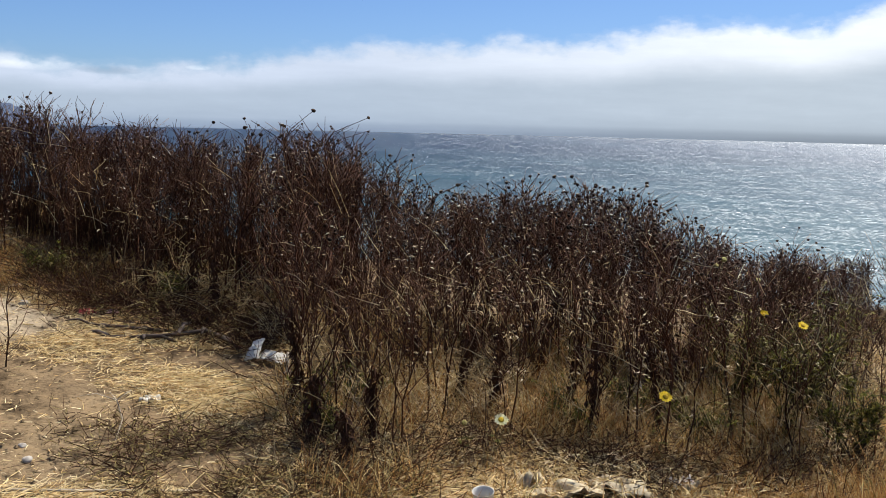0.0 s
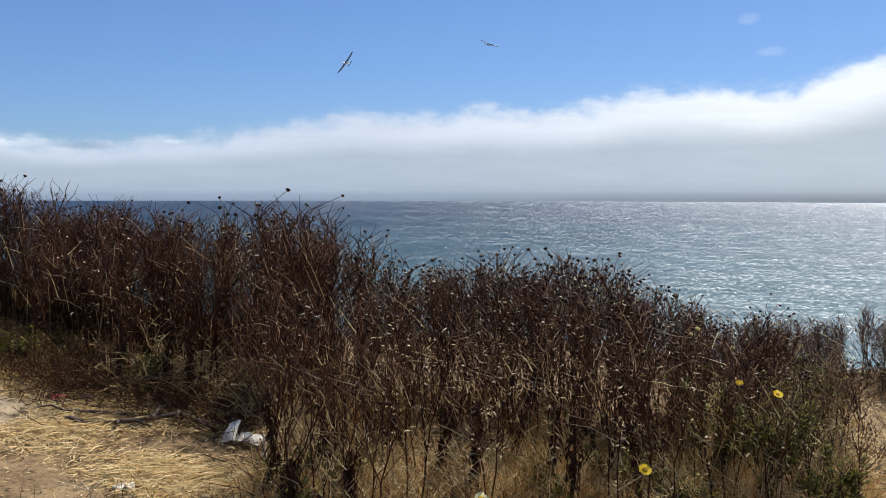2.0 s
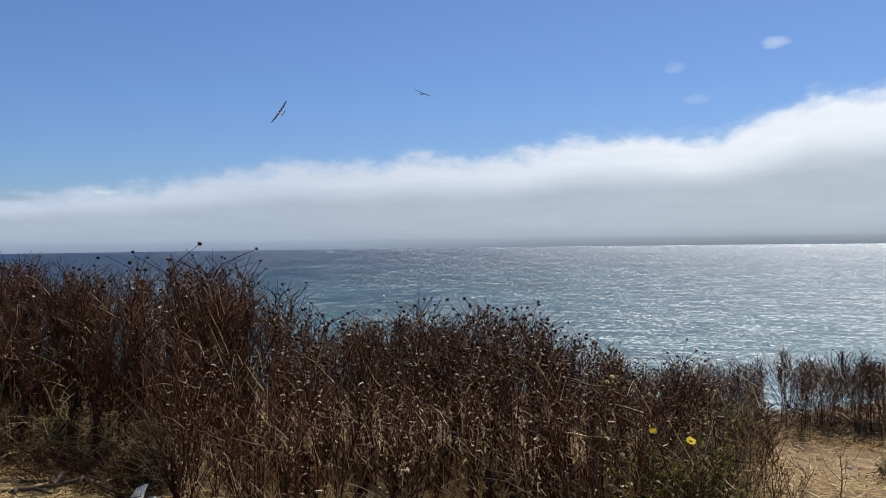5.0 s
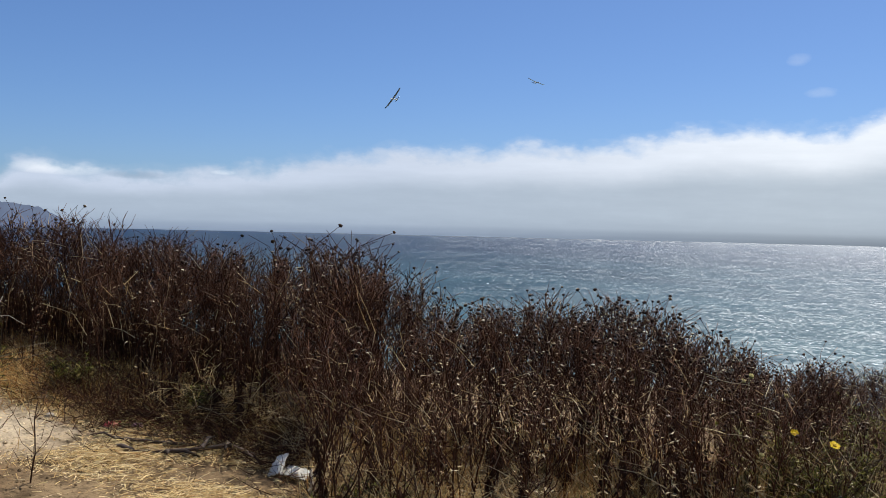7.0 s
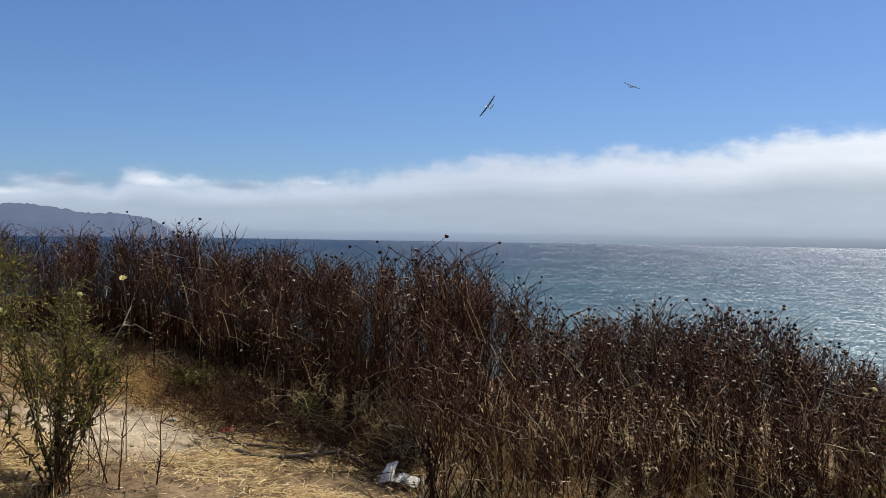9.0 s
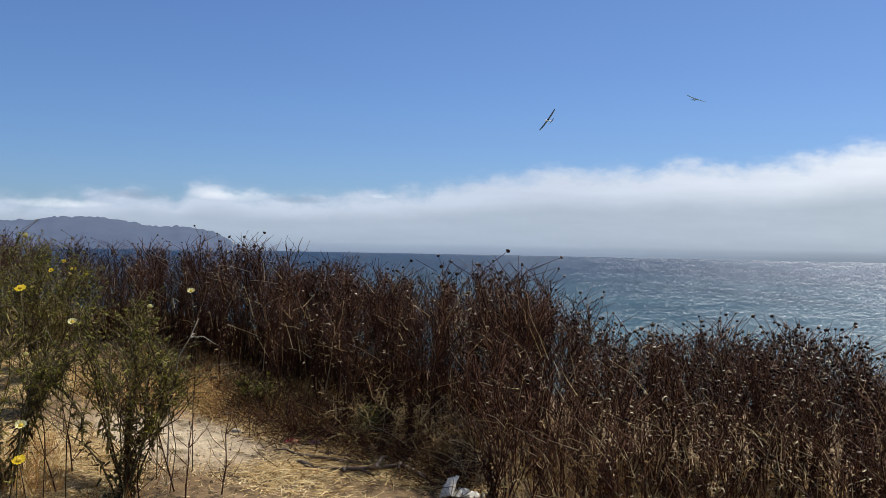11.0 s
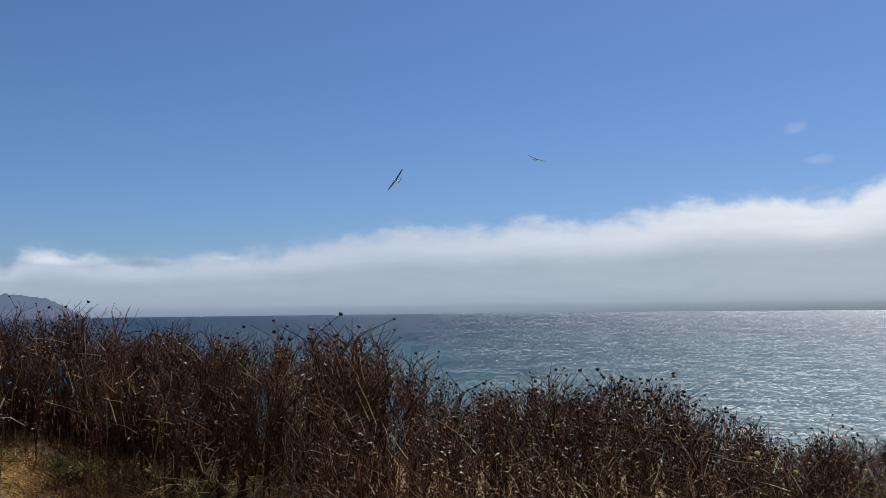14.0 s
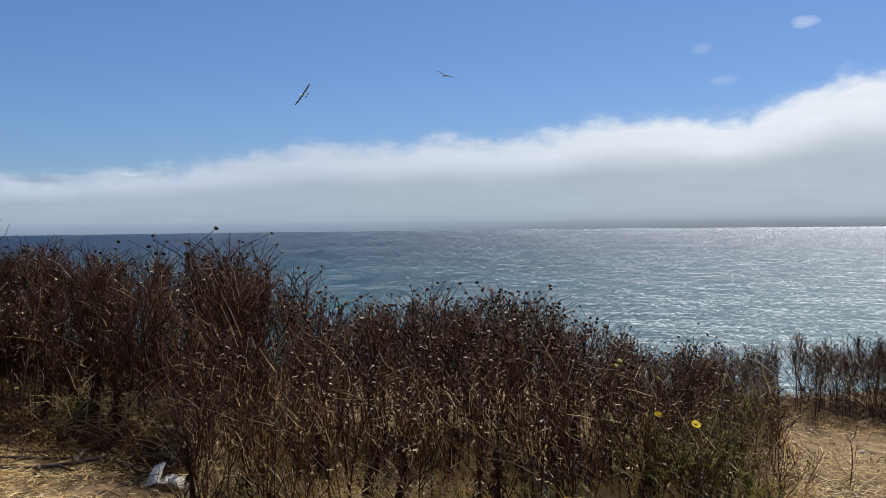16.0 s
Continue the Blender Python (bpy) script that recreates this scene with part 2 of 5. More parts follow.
def fog_material():
    """A bank of sea fog that glows, its sun and shade painted in: white at its top, grey below, with a torn upper edge.
    The map's u is the compass angle and v the height angle, both in degrees."""
    m, t, b = material("fog_bank")
    t.nodes.remove(b)
    uv = t.nodes.new("ShaderNodeUVMap")
    uv.uv_map = "angles"
    sep = t.nodes.new("ShaderNodeSeparateXYZ")
    t.links.new(uv.outputs[0], sep.inputs[0])
    u, v = sep.outputs[0], sep.outputs[1]
    x = maths(t, 'DIVIDE', maths(t, 'ADD', u, 70.0), 160.0)
    line = [(-70, 2.2), (-35.5, 2.4), (-32.0, 2.58), (-29.7, 3.05), (-27.4, 2.7), (-26.4, 3.3), (-25.1, 3.55), (-23.0, 3.05), (-20.8, 2.85), (-15.8, 3.28), (-12.3, 3.56), (-9.2, 4.2), (-6.2, 4.65),
            (-3.6, 4.98), (1.5, 4.98), (5.5, 5.4), (9.0, 5.3), (11.5, 5.6), (13.6, 6.2), (15.9, 6.55), (20.0, 6.45), (22.7, 6.2), (24.5, 6.65), (26.8, 7.55), (28.4, 8.2), (31.0, 8.4), (40, 9.2), (90, 9.2)]
    top = maths(t, 'MULTIPLY', ramp(t, x, [((a + 70) / 160, (h / 15,) * 3) for a, h in line], 'LINEAR'), 15.0)
    comb = t.nodes.new("ShaderNodeCombineXYZ")
    t.links.new(maths(t, 'MULTIPLY', u, 0.65), comb.inputs[0])
    t.links.new(maths(t, 'MULTIPLY', v, 1.1), comb.inputs[1])
    billow = maths(t, 'SUBTRACT', noise_of(t, comb.outputs[0], 0.5, 6.0, 0.55), 0.5)
    wisps = maths(t, 'SUBTRACT', noise_of(t, comb.outputs[0], 1.2, 7.0, 0.52), 0.5)
    edge = maths(t, 'ADD', top, maths(t, 'ADD', maths(t, 'MULTIPLY', billow, 2.2), maths(t, 'MULTIPLY', wisps, 1.2)))
    depth = maths(t, 'SUBTRACT', edge, v)
    cover = ramp(t, maths(t, 'ADD', maths(t, 'MULTIPLY', depth, 0.55), 0.35), [(0.0, (0, 0, 0)), (0.22, (0.12,) * 3), (0.45, (0.62,) * 3), (0.75, (1, 1, 1))])
    puffs = None
    for az, el, wide, high, force in ((26.7, 11.6, 0.95, 0.4, 0.34), (20.8, 10.5, 0.8, 0.4, 0.14), (22.0, 8.5, 1.0, 0.35, 0.14)):
        du = maths(t, 'DIVIDE', maths(t, 'SUBTRACT', u, az), wide)
        dv = maths(t, 'DIVIDE', maths(t, 'SUBTRACT', v, el), high)
        r = maths(t, 'ADD', maths(t, 'MULTIPLY', du, du), maths(t, 'MULTIPLY', dv, dv))
        g = maths(t, 'MULTIPLY', maths(t, 'SUBTRACT', 1.0, maths(t, 'ADD', r, maths(t, 'MULTIPLY', wisps, -2.4)), clamp=True), force)
        puffs = g if puffs is None else maths(t, 'MAXIMUM', puffs, g)
    cover = maths(t, 'MAXIMUM', cover, puffs)
    # shade inside the bank, painted into its glow: white crest over a flat grey body, darker at its foot
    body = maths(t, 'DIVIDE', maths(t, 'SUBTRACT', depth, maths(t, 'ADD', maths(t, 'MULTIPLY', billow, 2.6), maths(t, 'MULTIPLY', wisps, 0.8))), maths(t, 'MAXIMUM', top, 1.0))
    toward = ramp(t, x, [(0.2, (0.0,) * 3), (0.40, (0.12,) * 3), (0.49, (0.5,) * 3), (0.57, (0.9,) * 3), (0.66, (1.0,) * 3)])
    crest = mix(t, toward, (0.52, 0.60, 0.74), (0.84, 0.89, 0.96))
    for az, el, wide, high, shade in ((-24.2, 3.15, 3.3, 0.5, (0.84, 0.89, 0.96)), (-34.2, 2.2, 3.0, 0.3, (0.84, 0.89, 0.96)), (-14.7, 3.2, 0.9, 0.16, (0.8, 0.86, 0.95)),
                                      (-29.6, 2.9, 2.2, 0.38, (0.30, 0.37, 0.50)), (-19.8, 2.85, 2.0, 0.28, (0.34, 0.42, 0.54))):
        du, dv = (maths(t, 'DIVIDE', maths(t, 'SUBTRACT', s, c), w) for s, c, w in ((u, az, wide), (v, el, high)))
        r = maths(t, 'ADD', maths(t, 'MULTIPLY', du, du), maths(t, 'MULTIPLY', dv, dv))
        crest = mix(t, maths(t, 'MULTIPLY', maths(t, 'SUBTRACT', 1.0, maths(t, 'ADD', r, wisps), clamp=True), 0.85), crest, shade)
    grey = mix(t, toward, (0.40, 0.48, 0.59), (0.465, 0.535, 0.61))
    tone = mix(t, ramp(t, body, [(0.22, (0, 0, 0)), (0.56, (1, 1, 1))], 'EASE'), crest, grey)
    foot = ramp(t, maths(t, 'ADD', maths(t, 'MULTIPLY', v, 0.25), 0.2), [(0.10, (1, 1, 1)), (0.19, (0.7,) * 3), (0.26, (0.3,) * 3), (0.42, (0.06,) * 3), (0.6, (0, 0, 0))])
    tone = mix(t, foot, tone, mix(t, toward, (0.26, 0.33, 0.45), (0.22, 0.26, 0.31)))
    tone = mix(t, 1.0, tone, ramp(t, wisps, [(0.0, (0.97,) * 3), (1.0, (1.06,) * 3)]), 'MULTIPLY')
    flat = t.nodes.new("ShaderNodeCombineXYZ")
    t.links.new(maths(t, 'MULTIPLY', u, 0.18), flat.inputs[0])
    t.links.new(maths(t, 'MULTIPLY', v, 1.3), flat.inputs[1])
    layers = noise_of(t, flat.outputs[0], 1.0, 5.0, 0.6)
    tone = mix(t, 1.0, tone, ramp(t, layers, [(0.3, (0.955, 0.96, 0.965)), (0.7, (1.03, 1.03, 1.03))]), 'MULTIPLY')
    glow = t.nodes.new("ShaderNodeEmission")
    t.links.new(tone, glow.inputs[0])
    clear = t.nodes.new("ShaderNodeBsdfTransparent")
    both = t.nodes.new("ShaderNodeMixShader")
    t.links.new(cover, both.inputs[0])
    t.links.new(clear.outputs[0], both.inputs[1])
    t.links.new(glow.outputs[0], both.inputs[2])
    t.links.new(both.outputs[0], t.nodes["Material Output"].inputs[0])
    return m


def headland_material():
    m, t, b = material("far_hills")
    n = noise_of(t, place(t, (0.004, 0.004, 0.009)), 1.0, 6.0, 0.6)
    # the haze of distance is put into the hills as a blue glow
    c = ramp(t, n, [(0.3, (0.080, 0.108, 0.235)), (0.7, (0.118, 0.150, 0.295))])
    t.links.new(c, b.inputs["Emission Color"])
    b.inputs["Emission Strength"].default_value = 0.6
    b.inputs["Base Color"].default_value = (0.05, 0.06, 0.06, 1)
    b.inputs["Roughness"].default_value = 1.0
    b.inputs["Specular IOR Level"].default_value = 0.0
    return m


# ---- mesh helpers ----
def mesh_of(name, verts, faces, *mats):
    me = bpy.data.meshes.new(name)
    me.from_pydata([tuple(v) for v in verts], [], faces)
    for m in mats:
        me.materials.append(m)
    me.update()
    return me


def smooth(me):
    me.polygons.foreach_set("use_smooth", [True] * len(me.polygons))
    return me


def part_of(name, me, parent, label=""):
    ob = new(name, me)
    ob.parent = parent
    if label:
        tagged(ob, label)
    return ob


def part(name, bm, mat, parent, label=""):
    me = bpy.data.meshes.new(name)
    bm.to_mesh(me)
    bm.free()
    me.materials.append(mat)
    return part_of(name, smooth(me), parent, label)


def tube(V, F, pts, r0, r1, n=3):
    """Adds a tapered tube along pts."""
    base, last = len(V), len(pts) - 1
    for i, p in enumerate(pts):
        d = (pts[min(i + 1, last)] - pts[max(i - 1, 0)]).normalized()
        a = d.orthogonal().normalized()
        c = d.cross(a)
        r = r0 + (r1 - r0) * i / last
        for k in range(n):
            w = 2 * math.pi * k / n
            V.append(p + a * (math.cos(w) * r) + c * (math.sin(w) * r))
    for i in range(last):
        for k in range(n):
            q, s = base + i * n + k, base + i * n + (k + 1) % n
            F.append((q, s, s + n, q + n))
    F.append(tuple(base + last * n + k for k in range(n)))


def button(V, F, p, d, r, n=5):
    """A domed seed head at p that faces along d."""
    a = d.orthogonal().normalized()
    c, base = d.cross(a), len(V)
    V.append(p - d * r * 0.8)
    for height, wide in ((-0.15, 0.92), (0.42, 0.8)):
        for k in range(n):
            w = 2 * math.pi * k / n
            V.append(p + d * (r * height) + (a * math.cos(w) + c * math.sin(w)) * r * wide)
    V.append(p + d * r * 0.72)
    for k in range(n):
        j = (k + 1) % n
        F.append((base, base + 1 + j, base + 1 + k))
        F.append((base + 1 + k, base + 1 + j, base + 1 + n + j, base + 1 + n + k))
        F.append((base + 1 + n + k, base + 1 + n + j, base + 1 + 2 * n))


def blade(V, F, p, d, side, length, width, droop):
    """A bent strip of two pieces, from p along d."""
    base = len(V)
    mid, end = p + d * length * 0.55, p + d * length + Vector((0, 0, -droop * length))
    V.extend((p - side * width, p + side * width, mid + side * width * 0.8, mid - side * width * 0.8, end))
    F.append((base, base + 1, base + 2, base + 3))
    F.append((base + 3, base + 2, base + 4))


def unit(rng, up=0.0):
    w = rng.uniform(0, 2 * math.pi)
    return Vector((math.cos(w), math.sin(w), up)).normalized()


# ---- ground ----
def level(x, y):
    """The height of the bluff's top, without its small unevenness."""
    y = max(-8.0, min(8.0, y))
    x = max(-9.0, min(9.0, x))
    return -0.22 + 0.08 * y - 0.10 * x


def edge_y(x):
    return 6.5 + 0.12 * max(0.0, -x - 1.0) + 0.35 * max(0.0, x - 2.6) + 0.25 * math.sin(x * 1.3)


def height(x, y):
    z = level(x, y)
    z += 0.035 * noise.noise((x * 0.9, y * 0.9, 3.0)) + 0.016 * noise.noise((x * 3.1, y * 3.1, 7.0)) + 0.007 * noise.noise((x * 11.0, y * 11.0, 1.0))
    out = y - edge_y(x)
    if out > 0:
        z -= min(60.0, out * 0.35 + out * out * 0.12)
    return max(z, -55.0)


def spaced(a, b, step, far, grow):
    mid = list(np.arange(a, b + step / 2, step))
    lo, hi, s = [a], [b], step
    while hi[-1] < far:
        s *= grow
        hi.append(hi[-1] + s)
        lo.append(lo[-1] - s)
    return lo[:0:-1] + mid + hi[1:]


def build_ground():
    xs, ys = spaced(-5.0, 6.0, 0.055, 900.0, 1.22), spaced(1.6, 7.0, 0.055, 900.0, 1.22)
    V = [(x, y, height(x, y)) for y in ys for x in xs]
    n = len(xs)
    F = [(j * n + i, j * n + i + 1, (j + 1) * n + i + 1, (j + 1) * n + i) for j in range(len(ys) - 1) for i in range(n - 1)]
    return tagged(new("ground", smooth(mesh_of("ground", V, F, ground_material()))), "dry sandy clifftop earth with trodden bare patches", "ground", kind="structure")


SEA = -32.3


def build_sea():
    V, F = [(0, 0, SEA)], []
    rings, n = (60, 200, 600, 1500, 3000, 4300), 96
    for r in rings:
        V += [(r * math.sin(2 * math.pi * k / n), r * math.cos(2 * math.pi * k / n), SEA) for k in range(n)]
    F += [(0, 1 + (k + 1) % n, 1 + k) for k in range(n)]
    for j in range(len(rings) - 1):
        a = 1 + j * n
        F += [(a + k, a + (k + 1) % n, a + n + (k + 1) % n, a + n + k) for k in range(n)]
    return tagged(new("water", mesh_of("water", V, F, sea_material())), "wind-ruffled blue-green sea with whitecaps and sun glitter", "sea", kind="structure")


def build_fog():
    V, F, uvs = [], [], []
    R, cols, rows = 4850.0, 160, 24
    for j in range(rows + 1):
        el = -0.6 + 18.0 * j / rows
        for i in range(cols + 1):
            az = -70 + 160 * i / cols
            V.append((R * math.sin(radians(az)), R * math.cos(radians(az)), 1.4 + R * math.tan(radians(el))))
            uvs.append((az, el))
    n = cols + 1
    F = [(j * n + i, j * n + i + 1, (j + 1) * n + i + 1, (j + 1) * n + i) for j in range(rows) for i in range(cols)]
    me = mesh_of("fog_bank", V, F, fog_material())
    layer = me.uv_layers.new(name="angles")
    for loop in me.loops:
        layer.data[loop.index].uv = uvs[loop.vertex_index]
    ob = tagged(new("backdrop", me), "bank of low sea fog with a white sunlit top", "fog bank", kind="structure")
    return ob


def build_headland():
    crest = [(-60.7, 1.6), (-46, 1.5), (-38.5, 1.05), (-35.43, 1.18), (-34.41, 1.42), (-31.83, 1.46), (-30.26, 1.25), (-28.98, 1.0), (-27.9, 0.97), (-27.19, 1.03), (-25.7, 0.83), (-25.2, 0.72), (-24.68, 0.48), (-23.83, 0.0), (-23.31, -0.27), (-22.75, -0.5)]
    V, F, rows = [], [], 9
    az = np.linspace(-60.7, -22.75, 240)
    el = np.interp(az, [c[0] for c in crest], [c[1] for c in crest])
    for j in range(rows):
        s = j / (rows - 1)
        for a, e in zip(az, el):
            r = 4000 + 520 * s
            top = 1.4 + 4500 * math.tan(radians(e)) - SEA
            woods = (9.0 * noise.noise((a * 2.2, 1.0, 4.0)) + 7.0 * noise.noise((a * 7.0, 1.0, 8.0))) * s ** 6 * min(1.0, (-22.75 - a) / 2.0)
            bumpy = 0.10 * noise.noise((a * 0.9, s * 3.0, 2.0)) * top
            V.append((r * math.sin(radians(a)), r * math.cos(radians(a)), SEA - 2 + top * math.sin(s * math.pi / 2) ** 0.8 + bumpy * s * (1 - s) * 3 + woods))
    n = len(az)
    F = [(j * n + i, j * n + i + 1, (j + 1) * n + i + 1, (j + 1) * n + i) for j in range(rows - 1) for i in range(n - 1)]
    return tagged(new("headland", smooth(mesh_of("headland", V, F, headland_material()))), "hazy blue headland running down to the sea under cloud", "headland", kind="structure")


build_ground()
build_sea()
build_fog()
build_headland()


# ---- dead daisy plants ----
def stalk_mesh(seed, tall, clump=0, mid=0.26, headed=1.0):
    """One dead stalk, forked upwards: lists for its wood, its seed heads and its withered leaves."""
    rng = random.Random(seed)
    wood, heads, flakes, clumps = ([], []), ([], []), ([], []), ([], [])
    lean = unit(rng) * rng.uniform(0.02, 0.15)
    off = unit(rng) * rng.uniform(0.0, 0.05)
    pts, steps = [], 6
    for i in range(steps + 1):
        s = i / steps
        pts.append(Vector((off.x + lean.x * s * s + rng.gauss(0, 0.026) * s, off.y + lean.y * s * s + rng.gauss(0, 0.026) * s, -0.03 + s * tall * 0.92)))
    tube(*wood, pts, 0.0062, 0.0024)
    tips = [(pts[-1], (pts[-1] - pts[-2]).normalized())]
    for b in range(11):
        f = rng.uniform(0.32, 0.95)
        i = min(int(f * steps), steps - 1)
        p = pts[i].lerp(pts[i + 1], f * steps - i)
        out = unit(rng)
        reach = min(0.46 * tall, (1.0 - f) * tall * rng.uniform(0.55, 0.98))
        d = (out * rng.uniform(0.3, 0.95) + Vector((0, 0, 1))).normalized()
        q = [p]
        for k in range(4):
            q.append(q[-1] + d * reach / 4)
            d = (d + Vector((rng.gauss(0, 0.3), rng.gauss(0, 0.3), 0.2 + rng.gauss(0, 0.12)))).normalized()
        tube(*wood, q, 0.0032, 0.0018)
        tips.append((q[-1], d))
        for c in range(3):
            g = rng.uniform(0.3, 0.97) * 4
            j = min(int(g), 3)
            o = q[j].lerp(q[j + 1], g - j)
            e = (unit(rng) * rng.uniform(0.4, 1.0) + Vector((0, 0, 1))).normalized()
            size = rng.uniform(0.05, 0.17)
            w = [o, o + e * size * 0.5, o + (e + Vector((rng.gauss(0, 0.4), rng.gauss(0, 0.4), 0.1))) * size]
            if w[-1].z > tall * 1.0:
                continue
            tube(*wood, w, 0.0022, 0.0014)
            if rng.random() < 0.6:
                tips.append((w[-1], (w[-1] - w[-2]).normalized()))
    for p, d in tips:
        if rng.random() < (0.42 if p.z > 0.72 * tall else 0.24) * headed:
            button(*heads, p, (d + Vector((0, 0, 0.6))).normalized(), rng.uniform(0.009, 0.0150) * (1.0 if headed > 0.5 else 0.7))
    for i in range(46):
        f = rng.uniform(0.12, 0.98) ** 0.8
        k = min(int(f * steps), steps - 1)
        p = pts[k].lerp(pts[k + 1], f * steps - k) + unit(rng) * rng.uniform(0.0, 0.16) * f
        d = unit(rng, rng.uniform(-0.35, 0.35))
        blade(*flakes, p, d, Vector((-d.y, d.x, rng.gauss(0, 0.5))).normalized(), rng.uniform(0.014, 0.040), rng.uniform(0.0018, 0.0046) * (0.7 + 0.6 * headed), rng.uniform(-0.2, 0.6))
    for i in range(clump):
        f = min(0.9, abs(rng.gauss(mid, 0.6 * mid)) + 0.05)
        k = min(int(f * steps), steps - 1)
        p = pts[k].lerp(pts[k + 1], f * steps - k) + unit(rng) * rng.uniform(0.0, 0.035)
        d = unit(rng, rng.uniform(-2.0, 0.3))
        blade(*clumps, p, d, d.orthogonal().normalized(), rng.uniform(0.02, 0.055), rng.uniform(0.003, 0.007), rng.uniform(0.0, 0.5))
    for i in range(18):
        t = tips[rng.randrange(len(tips))][0]
        d = unit(rng, rng.uniform(-0.3, 0.3))
        blade(*flakes, t + Vector((rng.gauss(0, 0.03), rng.gauss(0, 0.03), -rng.uniform(0.0, 0.12))), d, Vector((-d.y, d.x, 0.2)).normalized(), rng.uniform(0.014, 0.034), rng.uniform(0.0016, 0.0034), 0.1)
    return wood, heads, flakes, clumps


def sun_capped(me):
    """Gives the upward faces of seed heads a paler colour, with the sun on their dried caps painted in."""
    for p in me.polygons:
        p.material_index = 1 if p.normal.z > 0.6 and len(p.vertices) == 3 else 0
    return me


def pick(r, x, near=9.0):
    """A kind of stalk: pale-flecked in the middle of the thicket, plain brown elsewhere, without leaf clumps at its thin end."""
    k = 2 * r.randrange(5 if near < 0.9 and x > -0.8 else 9)
    return STALKS[k if r.random() < (0.12 if x < -1.0 else (0.3 if x < -0.2 else (0.68 if x < 0.4 else 0.6))) else k + 1]


STALKS = []
for k in range(18):
    w, h, f, c = stalk_mesh(100 + k, 1.0, 0 if k < 10 else (55 if k < 14 else 70), 0.26 if k < 14 else 0.5, 1.0 if k % 2 == 0 else 0.3)
    STALKS.append((smooth(mesh_of("stalk", *w, STALK)), sun_capped(smooth(mesh_of("seed_spray", *h, HEAD, SUNLIT_CAP if k % 2 == 0 else HEAD))), mesh_of("withered_foliage", *f, FLAKE if k % 2 == 0 else BROWN_LEAF), (w, h, f), mesh_of("leaf_clump", *c, CLUMP) if c[0] else None))

FRONT = [(-7, 5.7), (-5, 5.5), (-3.4, 5.35), (-2.9, 5.25), (-2.4, 4.95), (-2.1, 4.65), (-1.8, 4.5), (-1.3, 4.4), (-1.0, 4.3), (-0.74, 4.05), (-0.66, 3.55), (-0.48, 2.95), (-0.3, 2.85), (0.0, 3.1), (0.3, 3.3),
         (0.65, 3.25), (1.2, 3.15), (1.7, 3.2), (2.1, 3.6), (2.48, 4.47), (2.85, 5.2), (2.97, 5.7), (3.25, 6.0), (3.6, 5.95), (4.6, 5.9), (7.5, 6.2)]
BACK = [(-7, 6.6), (-3.0, 6.1), (-1.5, 5.9), (-0.5, 5.5), (-0.2, 5.15), (1.0, 5.1), (1.15, 4.75), (1.4, 4.9), (2.0, 5.1), (2.4, 5.3), (2.6, 5.8), (3.0, 6.35), (3.7, 6.6), (5.0, 6.75), (7.5, 7.0)]


def line_at(line, x):
    return float(np.interp(x, [p[0] for p in line], [p[1] for p in line]))


CANOPY = [(-7, 0.69), (-4.15, 0.79), (-3.67, 0.85), (-3.18, 0.965), (-2.62, 1.02), (-1.86, 0.965), (-1.4, 1.02), (-1.05, 1.06), (-0.75, 1.11), (-0.62, 1.14), (-0.48, 1.13), (-0.36, 1.07), (-0.23, 0.99), (-0.08, 0.945), (0.27, 0.94), (0.45, 0.96),
          (0.63, 0.985), (0.95, 0.985), (1.2, 0.98), (1.36, 0.93), (1.48, 0.86), (1.73, 0.86), (1.92, 0.83), (2.17, 0.76), (2.6, 0.61), (2.9, 0.535), (3.09, 0.515), (3.3, 0.615), (3.6, 0.63), (7.5, 0.61)]


def plant_height(x):
    return line_at(CANOPY, x)


def in_glade(x, y):
    """A narrow lane without plants that runs into the thicket beside the straw."""
    s = max(0.0, min(1.0, ((x + 0.85) * 0.55 + (y - 3.83) * 0.66) / 0.738))
    return (x + 0.85 - 0.55 * s) ** 2 + (y - 3.83 - 0.66 * s) ** 2 < 0.014


def in_gap(x, y):
    """A narrow break in the thicket by the second clearing, open to the sea."""
    return y > 4.4 and 24.8 < math.degrees(math.atan2(x - 0.214, y + 0.418)) < 26.1


def thicket_spots(rng):
    """Places for plants, rather evenly strewn over the thicket's plan."""
    spots = []
    for tries in range(24000):
        x = rng.uniform(-5.6, 6.4)
        lo, hi = line_at(FRONT, x), line_at(BACK, x)
        y = rng.uniform(lo, hi)
        near = (y - lo)
        if in_gap(x, y):
            continue
        room = 0.14 if x > -1.2 else 0.155
        if x < -0.8 and near < 0.5:
            room = 0.28
        elif -1.4 < x < -0.8:
            room = 0.21
        elif -0.8 <= x < 1.15:
            if in_glade(x, y):
                continue
            room = 0.25 if near < 0.4 else (0.31 if near < 1.05 else (0.16 if x < 0.15 else 0.14))
        elif 1.15 <= x < 2.9:
            room = 0.26 if near < 0.9 else 0.135
        if x < -4.2 or x > 3.0:
            room = 0.25 if x < 0 else 0.13
        if all((x - a) ** 2 + (y - b) ** 2 > room * room for a, b in spots):
            spots.append((x, y))
    return spots


